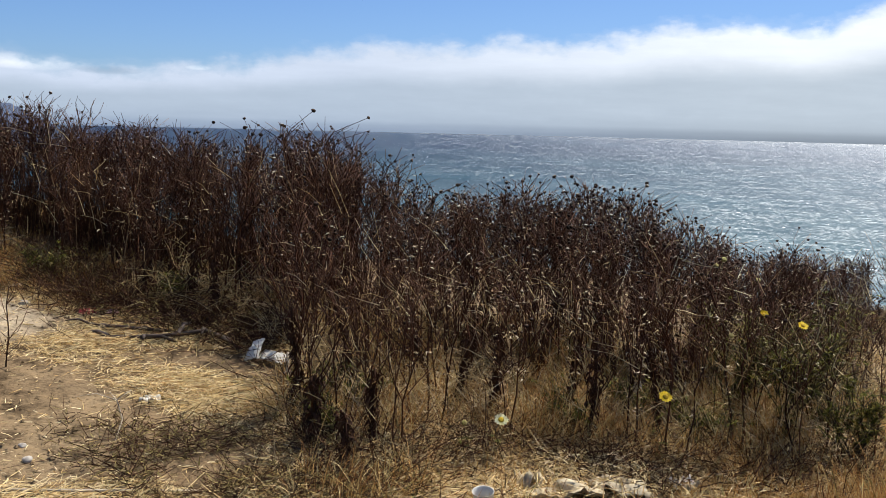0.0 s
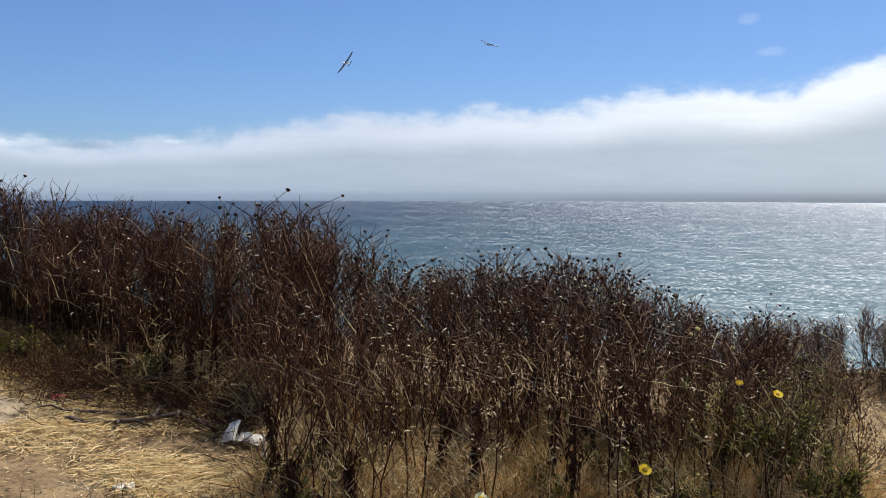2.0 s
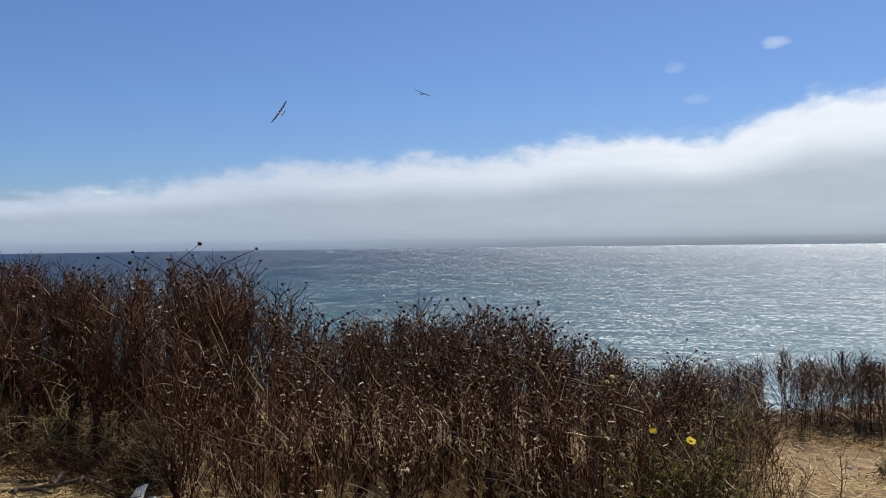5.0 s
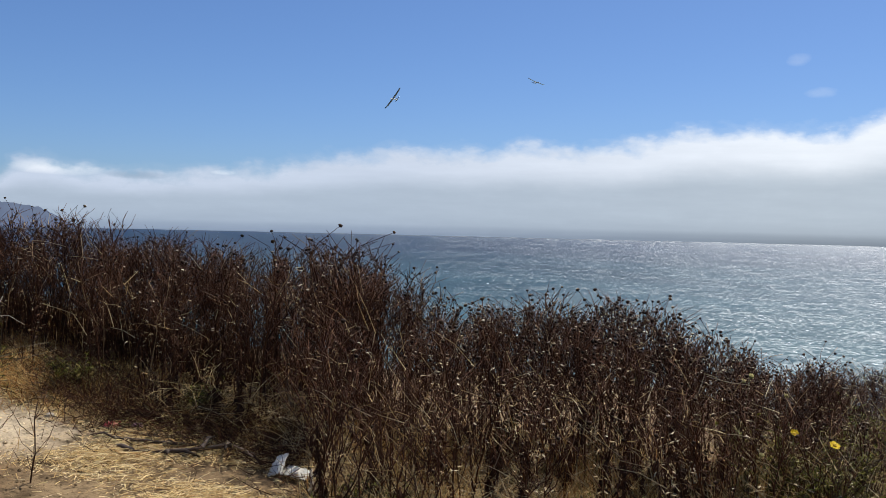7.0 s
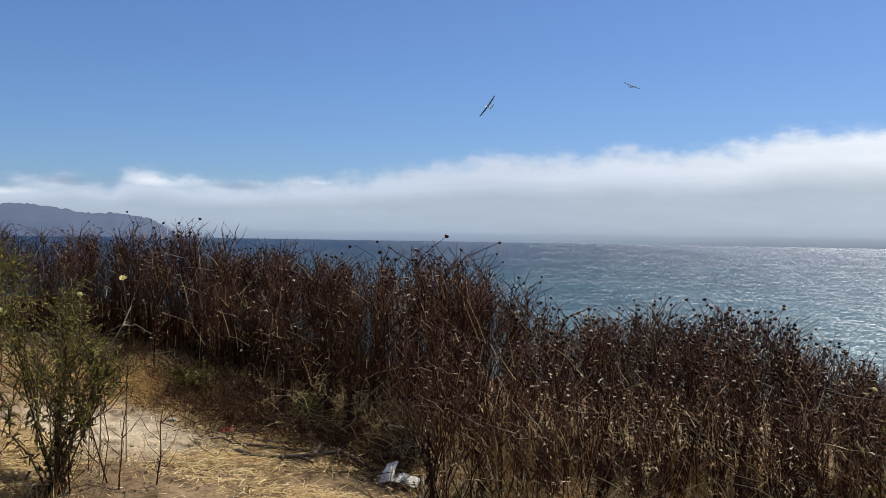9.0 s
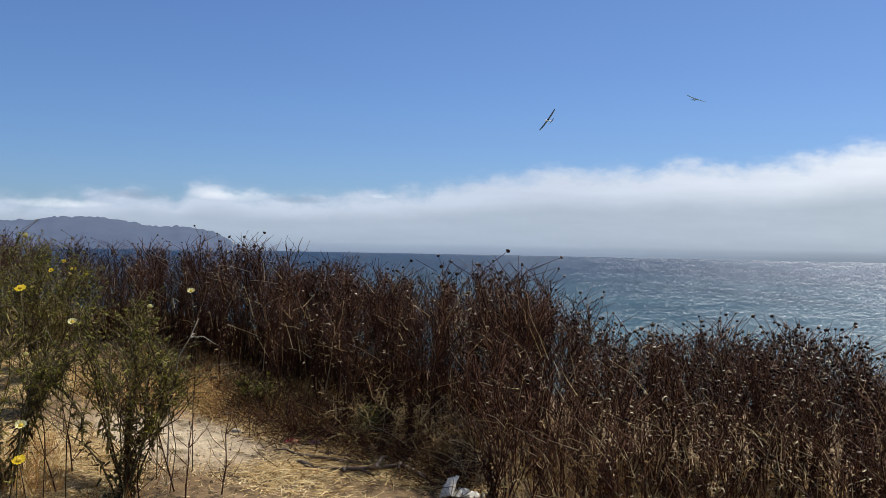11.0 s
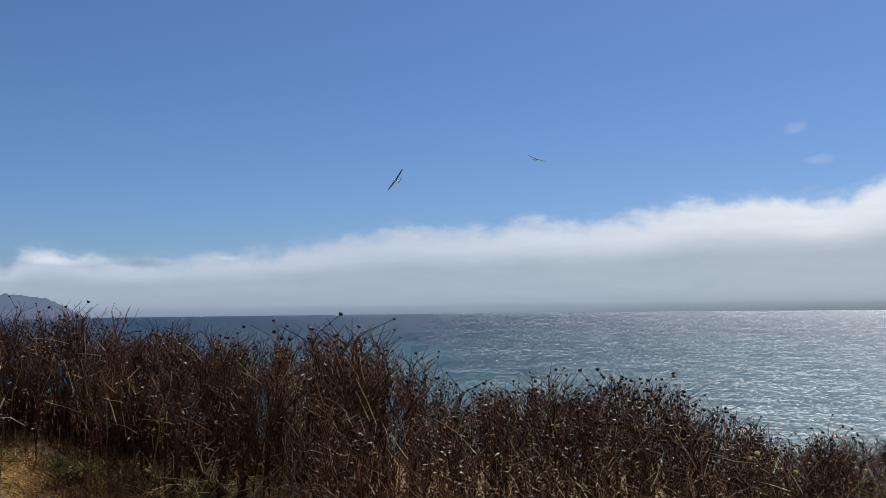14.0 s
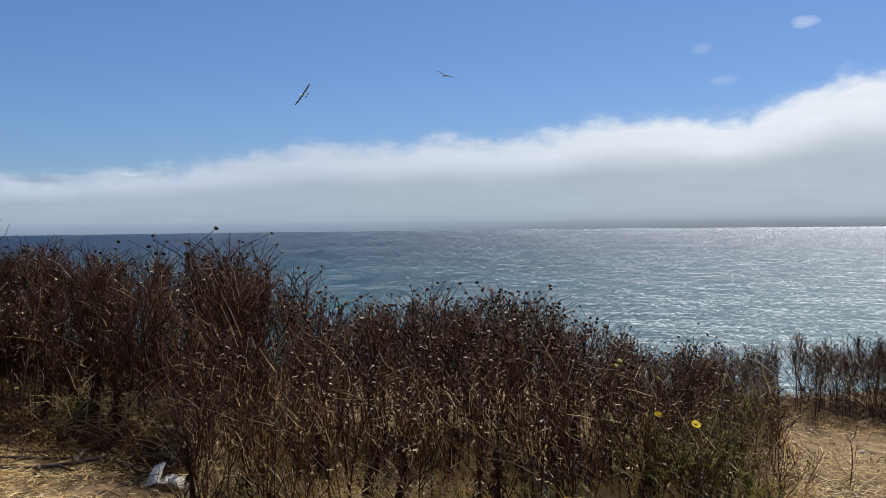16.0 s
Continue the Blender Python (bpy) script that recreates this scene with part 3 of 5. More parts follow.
rng = random.Random(5)
spots = sorted(thicket_spots(rng), key=lambda p: p[1] - line_at(FRONT, p[0]) + (2.0 if p[0] < -4.0 or p[0] > 4.0 else 0.0))
SINGLE = 270
for x, y in spots[:SINGLE]:
    plant = new("dead_daisy_plant")
    s = plant_height(x) * rng.uniform(0.84, 1.03) * (0.88 if -0.85 < x < -0.15 and y < 4.4 else 1.0)
    plant.matrix_world = pose(x, y, height(x, y), 0, 0, rng.uniform(0, 360)) @ Matrix.Scale(s, 4)
    tagged(plant, "dead brown crown daisy plant with round seed heads", "dead plant", "dead daisies on the bluff")
    for k in range(2 if y - line_at(FRONT, x) < (0.9 if x > -0.7 else 0.6) else 3):
        a, b, c, lists, clump = pick(rng, x, y - line_at(FRONT, x))
        st = part_of("stalk", a, plant)
        st.matrix_basis = pose(rng.gauss(0, 0.03), rng.gauss(0, 0.03), 0, rng.gauss(0, 3), rng.gauss(0, 3), rng.uniform(0, 360)) @ Matrix.Scale(rng.uniform(0.82, 1.03), 4)
        tagged(part_of("seed_spray", b, st), kind="stuff")
        tagged(part_of("withered_foliage", c, st), kind="stuff")
        if clump:
            tagged(part_of("leaf_clump", clump, st, "dark clump of shrivelled leaves"), kind="stuff")


# the tallest plants at the end of the middle thicket, with large heads
for x, y, tall in ((0.62, 4.95, 0.95), (0.80, 4.88, 0.96), (0.93, 4.92, 0.98), (1.04, 4.78, 0.99), (1.12, 4.86, 0.98), (1.22, 4.72, 0.97), (1.31, 4.62, 0.93), (1.38, 4.80, 0.88), (1.18, 4.55, 0.95)):
    plant = new("dead_daisy_plant")
    plant.matrix_world = pose(x, y, height(x, y), 0, 0, rng.uniform(0, 360)) @ Matrix.Scale(tall * rng.uniform(0.97, 1.03), 4)
    tagged(plant, "tall dead daisy plant with large round seed heads", "dead plant", "dead daisies on the bluff")
    for k in range(2):
        a, b, c, lists, clump = STALKS[2 * rng.randrange(5)]
        st = part_of("stalk", a, plant)
        st.matrix_basis = pose(rng.gauss(0, 0.04), rng.gauss(0, 0.04), 0, rng.gauss(0, 4), rng.gauss(0, 4), rng.uniform(0, 360))
        tagged(part_of("seed_spray", b, st), kind="stuff")
        tagged(part_of("withered_foliage", c, st), kind="stuff")


def wrapped_stem(x, y, tall, r0, seed):
    """A stout dead stalk wrapped in shrivelled leaves that forks towards its top."""
    rr = random.Random(900 + seed)
    root = tagged(new("dead_daisy_plant"), "stout dead daisy plant with shrivelled leaves round its stem", "dead plant", "dead daisies on the bluff")
    root.matrix_world = pose(x, y, height(x, y), 0, 0, rr.uniform(0, 360))
    q = [Vector((0, 0, -0.02))]
    d = Vector((rr.gauss(0, 0.1), rr.gauss(0, 0.1), 1)).normalized()
    for k in range(7):
        q.append(q[-1] + d * tall / 7)
        d = (d + Vector((rr.gauss(0, 0.1), rr.gauss(0, 0.1), 0.1))).normalized()
    V, F = [], []
    tube(V, F, q, r0, r0 * 0.55, 6)
    stem = part_of("stalk", smooth(mesh_of("stalk", V, F, CLUMP)), root)
    for b in range(6):
        i = rr.randrange(2, 7)
        e = (unit(rr) * rr.uniform(0.4, 0.9) + Vector((0, 0, 1))).normalized()
        l = rr.uniform(0.10, 0.24)
        V, F = [], []
        tube(V, F, [q[i], q[i] + e * l * 0.5, q[i] + (e + Vector((rr.gauss(0, 0.15), rr.gauss(0, 0.15), 0.25))) * l], r0 * 0.32, r0 * 0.16, 5)
        part_of("side_branch", smooth(mesh_of("side_branch", V, F, STALK)), stem)
    L = ([], [])
    for b in range(230):
        g = rr.uniform(0.5, 6.9)
        p = q[int(g)].lerp(q[int(g) + 1], g - int(g)) + unit(rr) * rr.uniform(r0 * 0.8, r0 * (1.7 + 0.3 * g))
        blade(*L, p, unit(rr, rr.uniform(-2.2, 0.2)), unit(rr), rr.uniform(0.02, 0.055), rr.uniform(0.003, 0.008), rr.uniform(0.0, 0.5))
    tagged(part_of("leaf_clump", mesh_of("leaf_clump", *L, CLUMP), stem, "dark clump of shrivelled leaves"), kind="stuff")


for k, (x, y, tall, thick) in enumerate(((-0.38, 3.43, 0.56, 0.017), (-0.47, 3.02, 0.34, 0.010), (-0.34, 2.84, 0.26, 0.009), (-0.24, 3.08, 0.34, 0.009), (0.28, 3.58, 0.45, 0.009), (0.11, 3.67, 0.40, 0.008), (0.59, 3.56, 0.48, 0.010), (0.69, 3.40, 0.50, 0.010), (-0.20, 4.02, 0.42, 0.008), (-0.02, 3.84, 0.4, 0.008), (0.52, 4.01, 0.42, 0.009),
                                         (1.04, 3.50, 0.5, 0.009), (1.52, 3.79, 0.5, 0.010), (1.83, 4.32, 0.48, 0.009), (2.22, 4.5, 0.5, 0.010), (-0.62, 3.3, 0.5, 0.008), (1.35, 4.18, 0.45, 0.009), (0.96, 4.14, 0.46, 0.009),
                                         (-1.18, 4.34, 0.5, 0.009), (-1.34, 4.42, 0.45, 0.009), (-1.62, 4.5, 0.5, 0.009), (-1.45, 4.55, 0.45, 0.008))):
    wrapped_stem(x, y, tall, thick, k)


def joined(name, batches, *mat):
    """One mesh out of many copies of small lists of verts and faces, each at its own pose."""
    V, F, n = [], [], 0
    for (verts, faces), m in batches:
        a = np.array([tuple(v) for v in verts])
        a = a @ np.array(m.to_3x3()).T + np.array(m.translation)
        V.append(a)
        F += [tuple(i + n for i in f) for f in faces]
        n += len(a)
    return mesh_of(name, np.concatenate(V).tolist(), F, *mat)


def build_far_thicket():
    sets, pale = ([], [], []), []
    for x, y in spots[SINGLE:]:
        for k in range(2 if abs(x) < 4 else 3):
            s = plant_height(x) * rng.uniform(0.75, 1.03)
            m = pose(x + rng.gauss(0, 0.03), y + rng.gauss(0, 0.03), height(x, y), rng.gauss(0, 3), rng.gauss(0, 3), rng.uniform(0, 360)) @ Matrix.Scale(s, 4)
            lists = pick(rng, x)[3]
            for group, l in zip(sets, lists):
                (pale if group is sets[2] and -0.7 < x < 2.4 and rng.random() < 0.6 else group).append((l, m))
    root = tagged(new("dead_thicket", joined("dead_thicket", sets[0], STALK)), "dense thicket of dead brown daisy stalks along the bluff", "dead thicket", kind="stuff")
    part_of("seed_spray", joined("seed_spray", sets[1], HEAD), root)
    part_of("withered_foliage", joined("withered_foliage", sets[2], BROWN_LEAF), root)
    if pale:
        part_of("bleached_foliage", joined("bleached_foliage", pale, FLAKE), root, "bleached curled leaves")


build_far_thicket()


def build_tangle():
    """Broken twigs and dead stems that fill the thicket's inside."""
    r = random.Random(9)
    V, F = [], []
    for i in range(16500):
        x = r.uniform(-5.2, 5.8) if i < 16000 else r.uniform(2.5, 6.0)
        lo, hi = line_at(FRONT, x), line_at(BACK, x)
        y = r.uniform(lo + 0.08, hi)
        tall = plant_height(x)
        z = r.random() ** 1.2 * tall * 0.68
        if (1.15 < x < 2.8 and r.random() < 0.4) or (x < -0.5 and r.random() < 0.35) or (-1.2 < x < -0.3 and r.random() < 0.5) or in_glade(x, y) or in_gap(x, y):
            continue
        if -4.0 < x < 2.8 and y < lo + (1.0 if x > -1.2 else 0.3) and z < 0.45 and r.random() < 0.8:
            continue
        p = Vector((x, y, height(x, y) + z))
        d = Vector((r.gauss(0, 0.7), r.gauss(0, 0.7), r.uniform(0.0, 1.2))).normalized()
        l = r.uniform(0.05, 0.19)
        q = [p, p + d * l * 0.5, p + (d + Vector((r.gauss(0, 0.2), r.gauss(0, 0.2), 0))) * l]
        tube(V, F, q, r.uniform(0.0012, 0.0028), 0.0007)
    for i in range(2300):
        x = r.uniform(-4.2, -0.5)
        lo, hi = line_at(FRONT, x), line_at(BACK, x)
        y = r.uniform(0.45 * lo + 0.55 * hi, hi)
        if in_glade(x, y) or (x > -0.9 and y < 4.5):
            continue
        p = Vector((x, y, height(x, y) - 0.01))
        d = Vector((r.gauss(0, 0.16), r.gauss(0, 0.16), 1)).normalized()
        l = r.uniform(0.25, 0.75) * plant_height(x)
        bend = Vector((r.gauss(0, 0.012), r.gauss(0, 0.012), 0))
        tube(V, F, [p, p + d * l * 0.33 + bend, p + d * l * 0.66 - bend, p + (d + Vector((r.gauss(0, 0.12), r.gauss(0, 0.12), 0))) * l], r.uniform(0.0018, 0.0040), 0.0012)
    tagged(new("dead_twigs", mesh_of("dead_twigs", V, F, STALK)), "tangle of broken dead twigs inside the thicket", "twigs", kind="stuff")


build_tangle()


def build_leaning_straws():
    """Bleached broken stems that hang across the thicket, bent over by the wind."""
    r = random.Random(21)
    V, F = [], []
    for i in range(3400):
        x = r.uniform(-4.2, 4.0) if i < 500 else r.uniform(-0.65, 2.4)
        lo = line_at(FRONT, x)
        y = lo + abs(r.gauss(0, 0.45))
        if y > line_at(BACK, x) or (x < -0.6 and r.random() < 0.4):
            continue
        z = height(x, y) + (r.uniform(0.12, 0.86) if i < 500 else (r.uniform(0.04, 0.65) if i < 1700 else r.uniform(0.01, 0.26))) * plant_height(x)
        d = Vector((r.uniform(-1.0, 0.35), r.gauss(0, 0.35), r.uniform(0.05, 1.0))).normalized()
        l = r.uniform(0.05, 0.25) * (1.0 if i < 500 else 0.55)
        p = Vector((x, y, z))
        q = [p, p + d * l * 0.5 + Vector((0, 0, r.gauss(0, 0.008))), p + d * l + Vector((0, 0, -0.06 * l))]
        tube(V, F, q, r.uniform(0.0010, 0.0020), 0.0007)
    for i in range(1100):
        x = r.uniform(-1.7, -0.55)
        y = line_at(FRONT, x) + r.uniform(-0.15, 0.5)
        p = Vector((x, y, height(x, y) + abs(r.gauss(0, 0.12))))
        d = Vector((r.gauss(0, 0.7), r.gauss(-0.2, 0.5), r.uniform(-0.1, 1.0))).normalized()
        l = r.uniform(0.05, 0.2)
        tube(V, F, [p, p + d * l * 0.5, p + (d + Vector((r.gauss(0, 0.2), 0, -0.1))) * l], r.uniform(0.0010, 0.0020), 0.0007)
    tagged(new("bleached_stems", mesh_of("bleached_stems", V, F, STRAW)), "bleached broken stems leaning through the dead thicket", "dead stems", kind="stuff")


build_leaning_straws()


# ---- straw and dry grass on the ground ----
BARE = ((-1.52, 2.84, 0.55, 0.26), (-1.85, 3.14, 0.45, 0.16), (-2.50, 3.92, 0.42, 0.30), (-3.1, 4.3, 0.40, 0.26), (-2.2, 2.6, 0.5, 0.25), (-0.75, 2.7, 0.35, 0.18), (-1.0, 3.78, 0.25, 0.12), (-1.35, 2.98, 0.6, 0.2), (-1.9, 3.42, 0.4, 0.17), (-2.2, 4.03, 0.3, 0.17), (-2.75, 4.25, 0.4, 0.22))


def straw_cover(x, y):
    c = 1.05 + 0.9 * noise.noise((x * 1.7, y * 1.7, 11.0))
    for a, b, u, v in BARE:
        q = ((x - a) / u) ** 2 + ((y - b) / v) ** 2
        c -= 1.3 * math.exp(-q * 0.8)
    return max(0.03, min(1.0, c))


def build_straw():
    r = random.Random(31)
    V, F = [], []
    count = 0
    while count < 205000:
        if r.random() < 0.84:
            x, y = r.uniform(-5.4, 0.5), r.uniform(0.9, 5.3)
            rim = min((y - 1.0) / 1.2, (x + 5.4) / 0.9, (0.5 - x) / 0.9, 1.0) + 0.4 * noise.noise((x * 1.3, y * 1.3, 41.0))
            if y > line_at(FRONT, x) + 0.25 or r.random() > straw_cover(x, y) * rim:
                continue
        else:
            x, y = r.uniform(1.9, 6.4), r.uniform(2.9, 6.9)
            bare = math.exp(-(((x - 4.1) / 1.5) ** 2 + ((y - 5.4) / 0.5) ** 2))
            if y > line_at(FRONT, x) + 0.15 or (x < 2.2 and y < 4) or r.random() > (0.5 - 0.5 * bare) * min(1.0, (y - 2.9) / 1.0, (6.4 - x) / 0.9):
                continue
        count += 1
        swirl = noise.noise((x * 0.8, y * 0.8, 5.0)) * 4.0
        w = r.gauss(swirl, 1.5)
        d = Vector((math.cos(w), math.sin(w), r.gauss(0.04, 0.14))).normalized()
        thin = straw_cover(x, y) if x < 0 else 0.6
        l = r.uniform(0.03, 0.13) * (1.7 if r.random() < 0.1 else 1.0) * (0.45 + 0.55 * thin)
        p = Vector((x, y, height(x, y) + r.uniform(0.001, 0.012) + 0.03 * max(0.0, noise.noise((x * 3.5, y * 3.5, 2.0))) * r.random()))
        side = Vector((-d.y, d.x, r.gauss(0, 0.5))).normalized()
        blade(V, F, p, d, side, l, r.uniform(0.0010, 0.0026), r.uniform(-0.05, 0.12))
    # thinner straw between the grass at the thicket's foot
    for i in range(58000):
        x = r.uniform(-0.7, 2.9)
        y = r.uniform(1.6, line_at(FRONT, x) + 1.0)
        if r.random() > (y - 1.6) / 0.9 or r.random() > (2.9 - x) / 0.5 or r.random() > 0.55 + 1.1 * noise.noise((x * 2.4, y * 2.4, 29.0)):
            continue
        d = Vector((r.gauss(0, 1), r.gauss(0, 1), r.gauss(0.15, 0.3))).normalized()
        p = Vector((x, y, height(x, y) + r.uniform(0.002, 0.06)))
        blade(V, F, p, d, unit(r, r.gauss(0, 0.6)), r.uniform(0.025, 0.11), r.uniform(0.0010, 0.0026), r.uniform(-0.1, 0.3))
    # pale upright straw along the thicket's foot
    for i in range(9000):
        x = r.uniform(-3.6, -0.75)
        y = line_at(FRONT, x) + r.gauss(0.05, 0.2)
        if r.random() > 0.6 + 0.9 * noise.noise((x * 2.6, y * 2.6, 37.0)) or (x + 0.87) ** 2 + (y - 3.75) ** 2 < 0.06 or (x + 1.78) ** 2 + (y - 4.22) ** 2 < 0.06:
            continue
        d = Vector((r.gauss(0, 0.9), r.gauss(0, 0.9), 0.8)).normalized()
        blade(V, F, Vector((x, y, height(x, y) - 0.004)), d, unit(r), r.uniform(0.03, 0.14), r.uniform(0.0008, 0.0018), r.uniform(0.0, 0.4))
    tagged(new("straw", mesh_of("straw", V, F, STRAW)), "pale golden straw matted over the trodden earth", "straw", kind="stuff")


def build_grass():
    r = random.Random(37)
    V, F = [], []
    count = 0
    while count < 46000:
        x = r.uniform(-4.6, 5.2)
        lo = line_at(FRONT, x)
        y = lo + r.uniform(-0.4, 1.7) if x < 2.1 else lo + r.uniform(-0.25, 0.3)
        here = noise.noise((x * 2.2, y * 2.2, 17.0))
        weight = 1.0 if -0.8 < x < 2.3 else (0.7 if x < -0.8 else 0.12)
        if x < -0.8 and y < lo - 0.12:
            continue
        if r.random() > weight * (0.22 + 1.5 * here):
            continue
        count += 1
        tall = r.uniform(0.05, 0.21 if x < -0.7 or x > 2.3 else 0.27) * (1.15 if -0.8 < x < 2.3 else (0.7 if x < 0 else 0.5)) * (1.0 + 0.5 * here)
        d = Vector((r.gauss(0, 0.75), r.gauss(0, 0.75), 1)).normalized()
        if r.random() < 0.45:
            d = Vector((r.gauss(0, 1), r.gauss(0, 1), 0.25)).normalized()
        p = Vector((x, y, height(x, y) - 0.004))
        blade(V, F, p, d, unit(r), tall, r.uniform(0.0008, 0.002), r.uniform(0.0, 0.35))
    # the nearest strip of grass in front of the thicket
    for i in range(42000):
        x = r.uniform(-0.6, 2.5) if i < 15000 else r.uniform(1.1, 2.5)
        y = r.uniform(1.6, line_at(FRONT, x) + 0.1)
        if r.random() > (y - 1.6) / 0.9 or r.random() > (x + 0.6) / 0.4 or r.random() > (2.5 - x) / 0.5 or r.random() > (0.35 if x < 0.9 else 0.8) + 1.5 * noise.noise((x * 2.0, y * 2.0, 23.0)):
            continue
        d = Vector((r.gauss(0, 0.5), r.gauss(0, 0.5), r.uniform(0.2, 1))).normalized()
        blade(V, F, Vector((x, y, height(x, y) - 0.004)), d, unit(r), r.uniform(0.04, 0.16), r.uniform(0.0008, 0.002), r.uniform(0.0, 0.4))
    # low ragged grass along the thicket's foot
    for i in range(9000):
        x = r.uniform(-3.6, -0.75)
        y = line_at(FRONT, x) + r.gauss(0.05, 0.2)
        if r.random() > 0.6 + 0.9 * noise.noise((x * 2.6, y * 2.6, 37.0)) or (x + 0.87) ** 2 + (y - 3.75) ** 2 < 0.06 or (x + 1.78) ** 2 + (y - 4.22) ** 2 < 0.06:
            continue
        d = Vector((r.gauss(0, 0.9), r.gauss(0, 0.9), 0.8)).normalized()
        blade(V, F, Vector((x, y, height(x, y) - 0.004)), d, unit(r), r.uniform(0.03, 0.14), r.uniform(0.0008, 0.0018), r.uniform(0.0, 0.4))
    # taller fringe of bleached grass before the shaded stalks
    for i in range(5500):
        x = r.uniform(-3.5, -0.95)
        y = line_at(FRONT, x) + r.uniform(-0.2, 0.2)
        here = noise.noise((x * 3.2, y * 3.2, 47.0))
        if r.random() > 0.45 + 1.4 * here or (x + 0.87) ** 2 + (y - 3.9) ** 2 < 0.09 or (x + 1.78) ** 2 + (y - 4.22) ** 2 < 0.06 or in_glade(x, y):
            continue
        d = Vector((r.gauss(0, 0.6), r.gauss(-0.1, 0.6), 1)).normalized()
        blade(V, F, Vector((x, y, height(x, y) - 0.004)), d, unit(r), r.uniform(0.06, 0.17) * (1.0 + 0.5 * here), r.uniform(0.0009, 0.002), r.uniform(0.1, 0.5))
    # a sunlit hummock of swept-over grass where the path bends round the thicket
    for i in range(9000):
        x, y = r.gauss(-2.7, 0.34), r.gauss(4.78, 0.2)
        if y > line_at(FRONT, x) + 0.15 or noise.noise((x * 3.4, y * 3.4, 71.0)) < -0.2:
            continue
        d = Vector((r.gauss(-0.5, 0.6), r.gauss(-0.3, 0.6), r.uniform(0.15, 0.9))).normalized()
        blade(V, F, Vector((x, y, height(x, y) + r.uniform(-0.004, 0.03))), d, unit(r), r.uniform(0.06, 0.2), r.uniform(0.0009, 0.002), r.uniform(0.1, 0.6))
    # tufts round the bushes beside the path
    for i in range(7000):
        x, y = r.gauss(-2.75, 0.4), r.gauss(2.75, 0.4)
        if noise.noise((x * 3.0, y * 3.0, 31.0)) < -0.05 or x > -2.0:
            continue
        d = Vector((r.gauss(0, 0.5), r.gauss(0, 0.5), 1)).normalized()
        blade(V, F, Vector((x, y, height(x, y) - 0.004)), d, unit(r), r.uniform(0.06, 0.24), r.uniform(0.0008, 0.002), r.uniform(0.0, 0.4))
    tagged(new("dry_grass", mesh_of("dry_grass", V, F, GRASS)), "thin rusty-gold dry grass between the dead stalks", "dry grass", kind="stuff")


def build_leaf_litter():
    """Dead leaves and broken twigs on the ground under and before the thicket."""
    r = random.Random(43)
    V, F = [], []
    for i in range(46000):
        x = r.uniform(-4.6, 4.6) if i < 26000 else r.uniform(-0.8, 2.6)
        lo = line_at(FRONT, x)
        y = lo + r.gauss(0.35, 0.55) if i < 26000 else r.uniform(lo - 0.2, line_at(BACK, x))
        if y < lo and x < -0.9 and r.random() < 0.75:
            continue
        if y < lo - 0.25 and x > 2.1:
            continue
        d = Vector((r.gauss(0, 1), r.gauss(0, 1), r.uniform(-0.1, 0.6))).normalized()
        p = Vector((x, y, height(x, y) + r.uniform(0.0, 0.03)))
        blade(V, F, p, d, unit(r, r.uniform(-0.6, 0.6)), r.uniform(0.02, 0.10), r.uniform(0.001, 0.0045), r.uniform(-0.1, 0.3))
    tagged(new("leaf_litter", mesh_of("leaf_litter", V, F, LITTER)), "brown dead leaves and broken twigs under the thicket", "leaf litter", kind="stuff")


LITTER = dry_material("leaf_litter", [(0.0, (0.05, 0.028, 0.014)), (0.5, (0.13, 0.075, 0.034)), (0.85, (0.28, 0.18, 0.075)), (1.0, (0.46, 0.33, 0.15))], 0.8, 0.4)


def build_clods():
    r = random.Random(41)
    V, F = [], []
    for i in range(4200):
        x, y = (r.uniform(-4.0, -0.3), r.uniform(2.0, 4.6)) if r.random() < 0.7 else (r.uniform(2.2, 5.2), r.uniform(4.0, 6.4))
        if y > line_at(FRONT, x):
            continue
        s = r.uniform(0.002, 0.008) * (1.8 if r.random() < 0.06 else 1.0)
        p = Vector((x, y, height(x, y) + s * 0.25))
        b = len(V)
        V.extend(p + Vector(v) * s * r.uniform(0.7, 1.3) for v in ((1, 0, 0), (0, 1, 0), (-1, 0, 0), (0, -1, 0), (0, 0, 0.7), (0, 0, -0.7)))
        F.extend(((b, b + 1, b + 4), (b + 1, b + 2, b + 4), (b + 2, b + 3, b + 4), (b + 3, b, b + 4), (b + 1, b, b + 5), (b + 2, b + 1, b + 5), (b + 3, b + 2, b + 5), (b, b + 3, b + 5)))
    tagged(new("earth_clods", mesh_of("earth_clods", V, F, EARTH)), "small crumbs of dry earth and grit", "clods", kind="stuff")


EARTH = bpy.data.materials["dry_earth"]
build_straw()
build_grass()
build_leaf_litter()
build_clods()


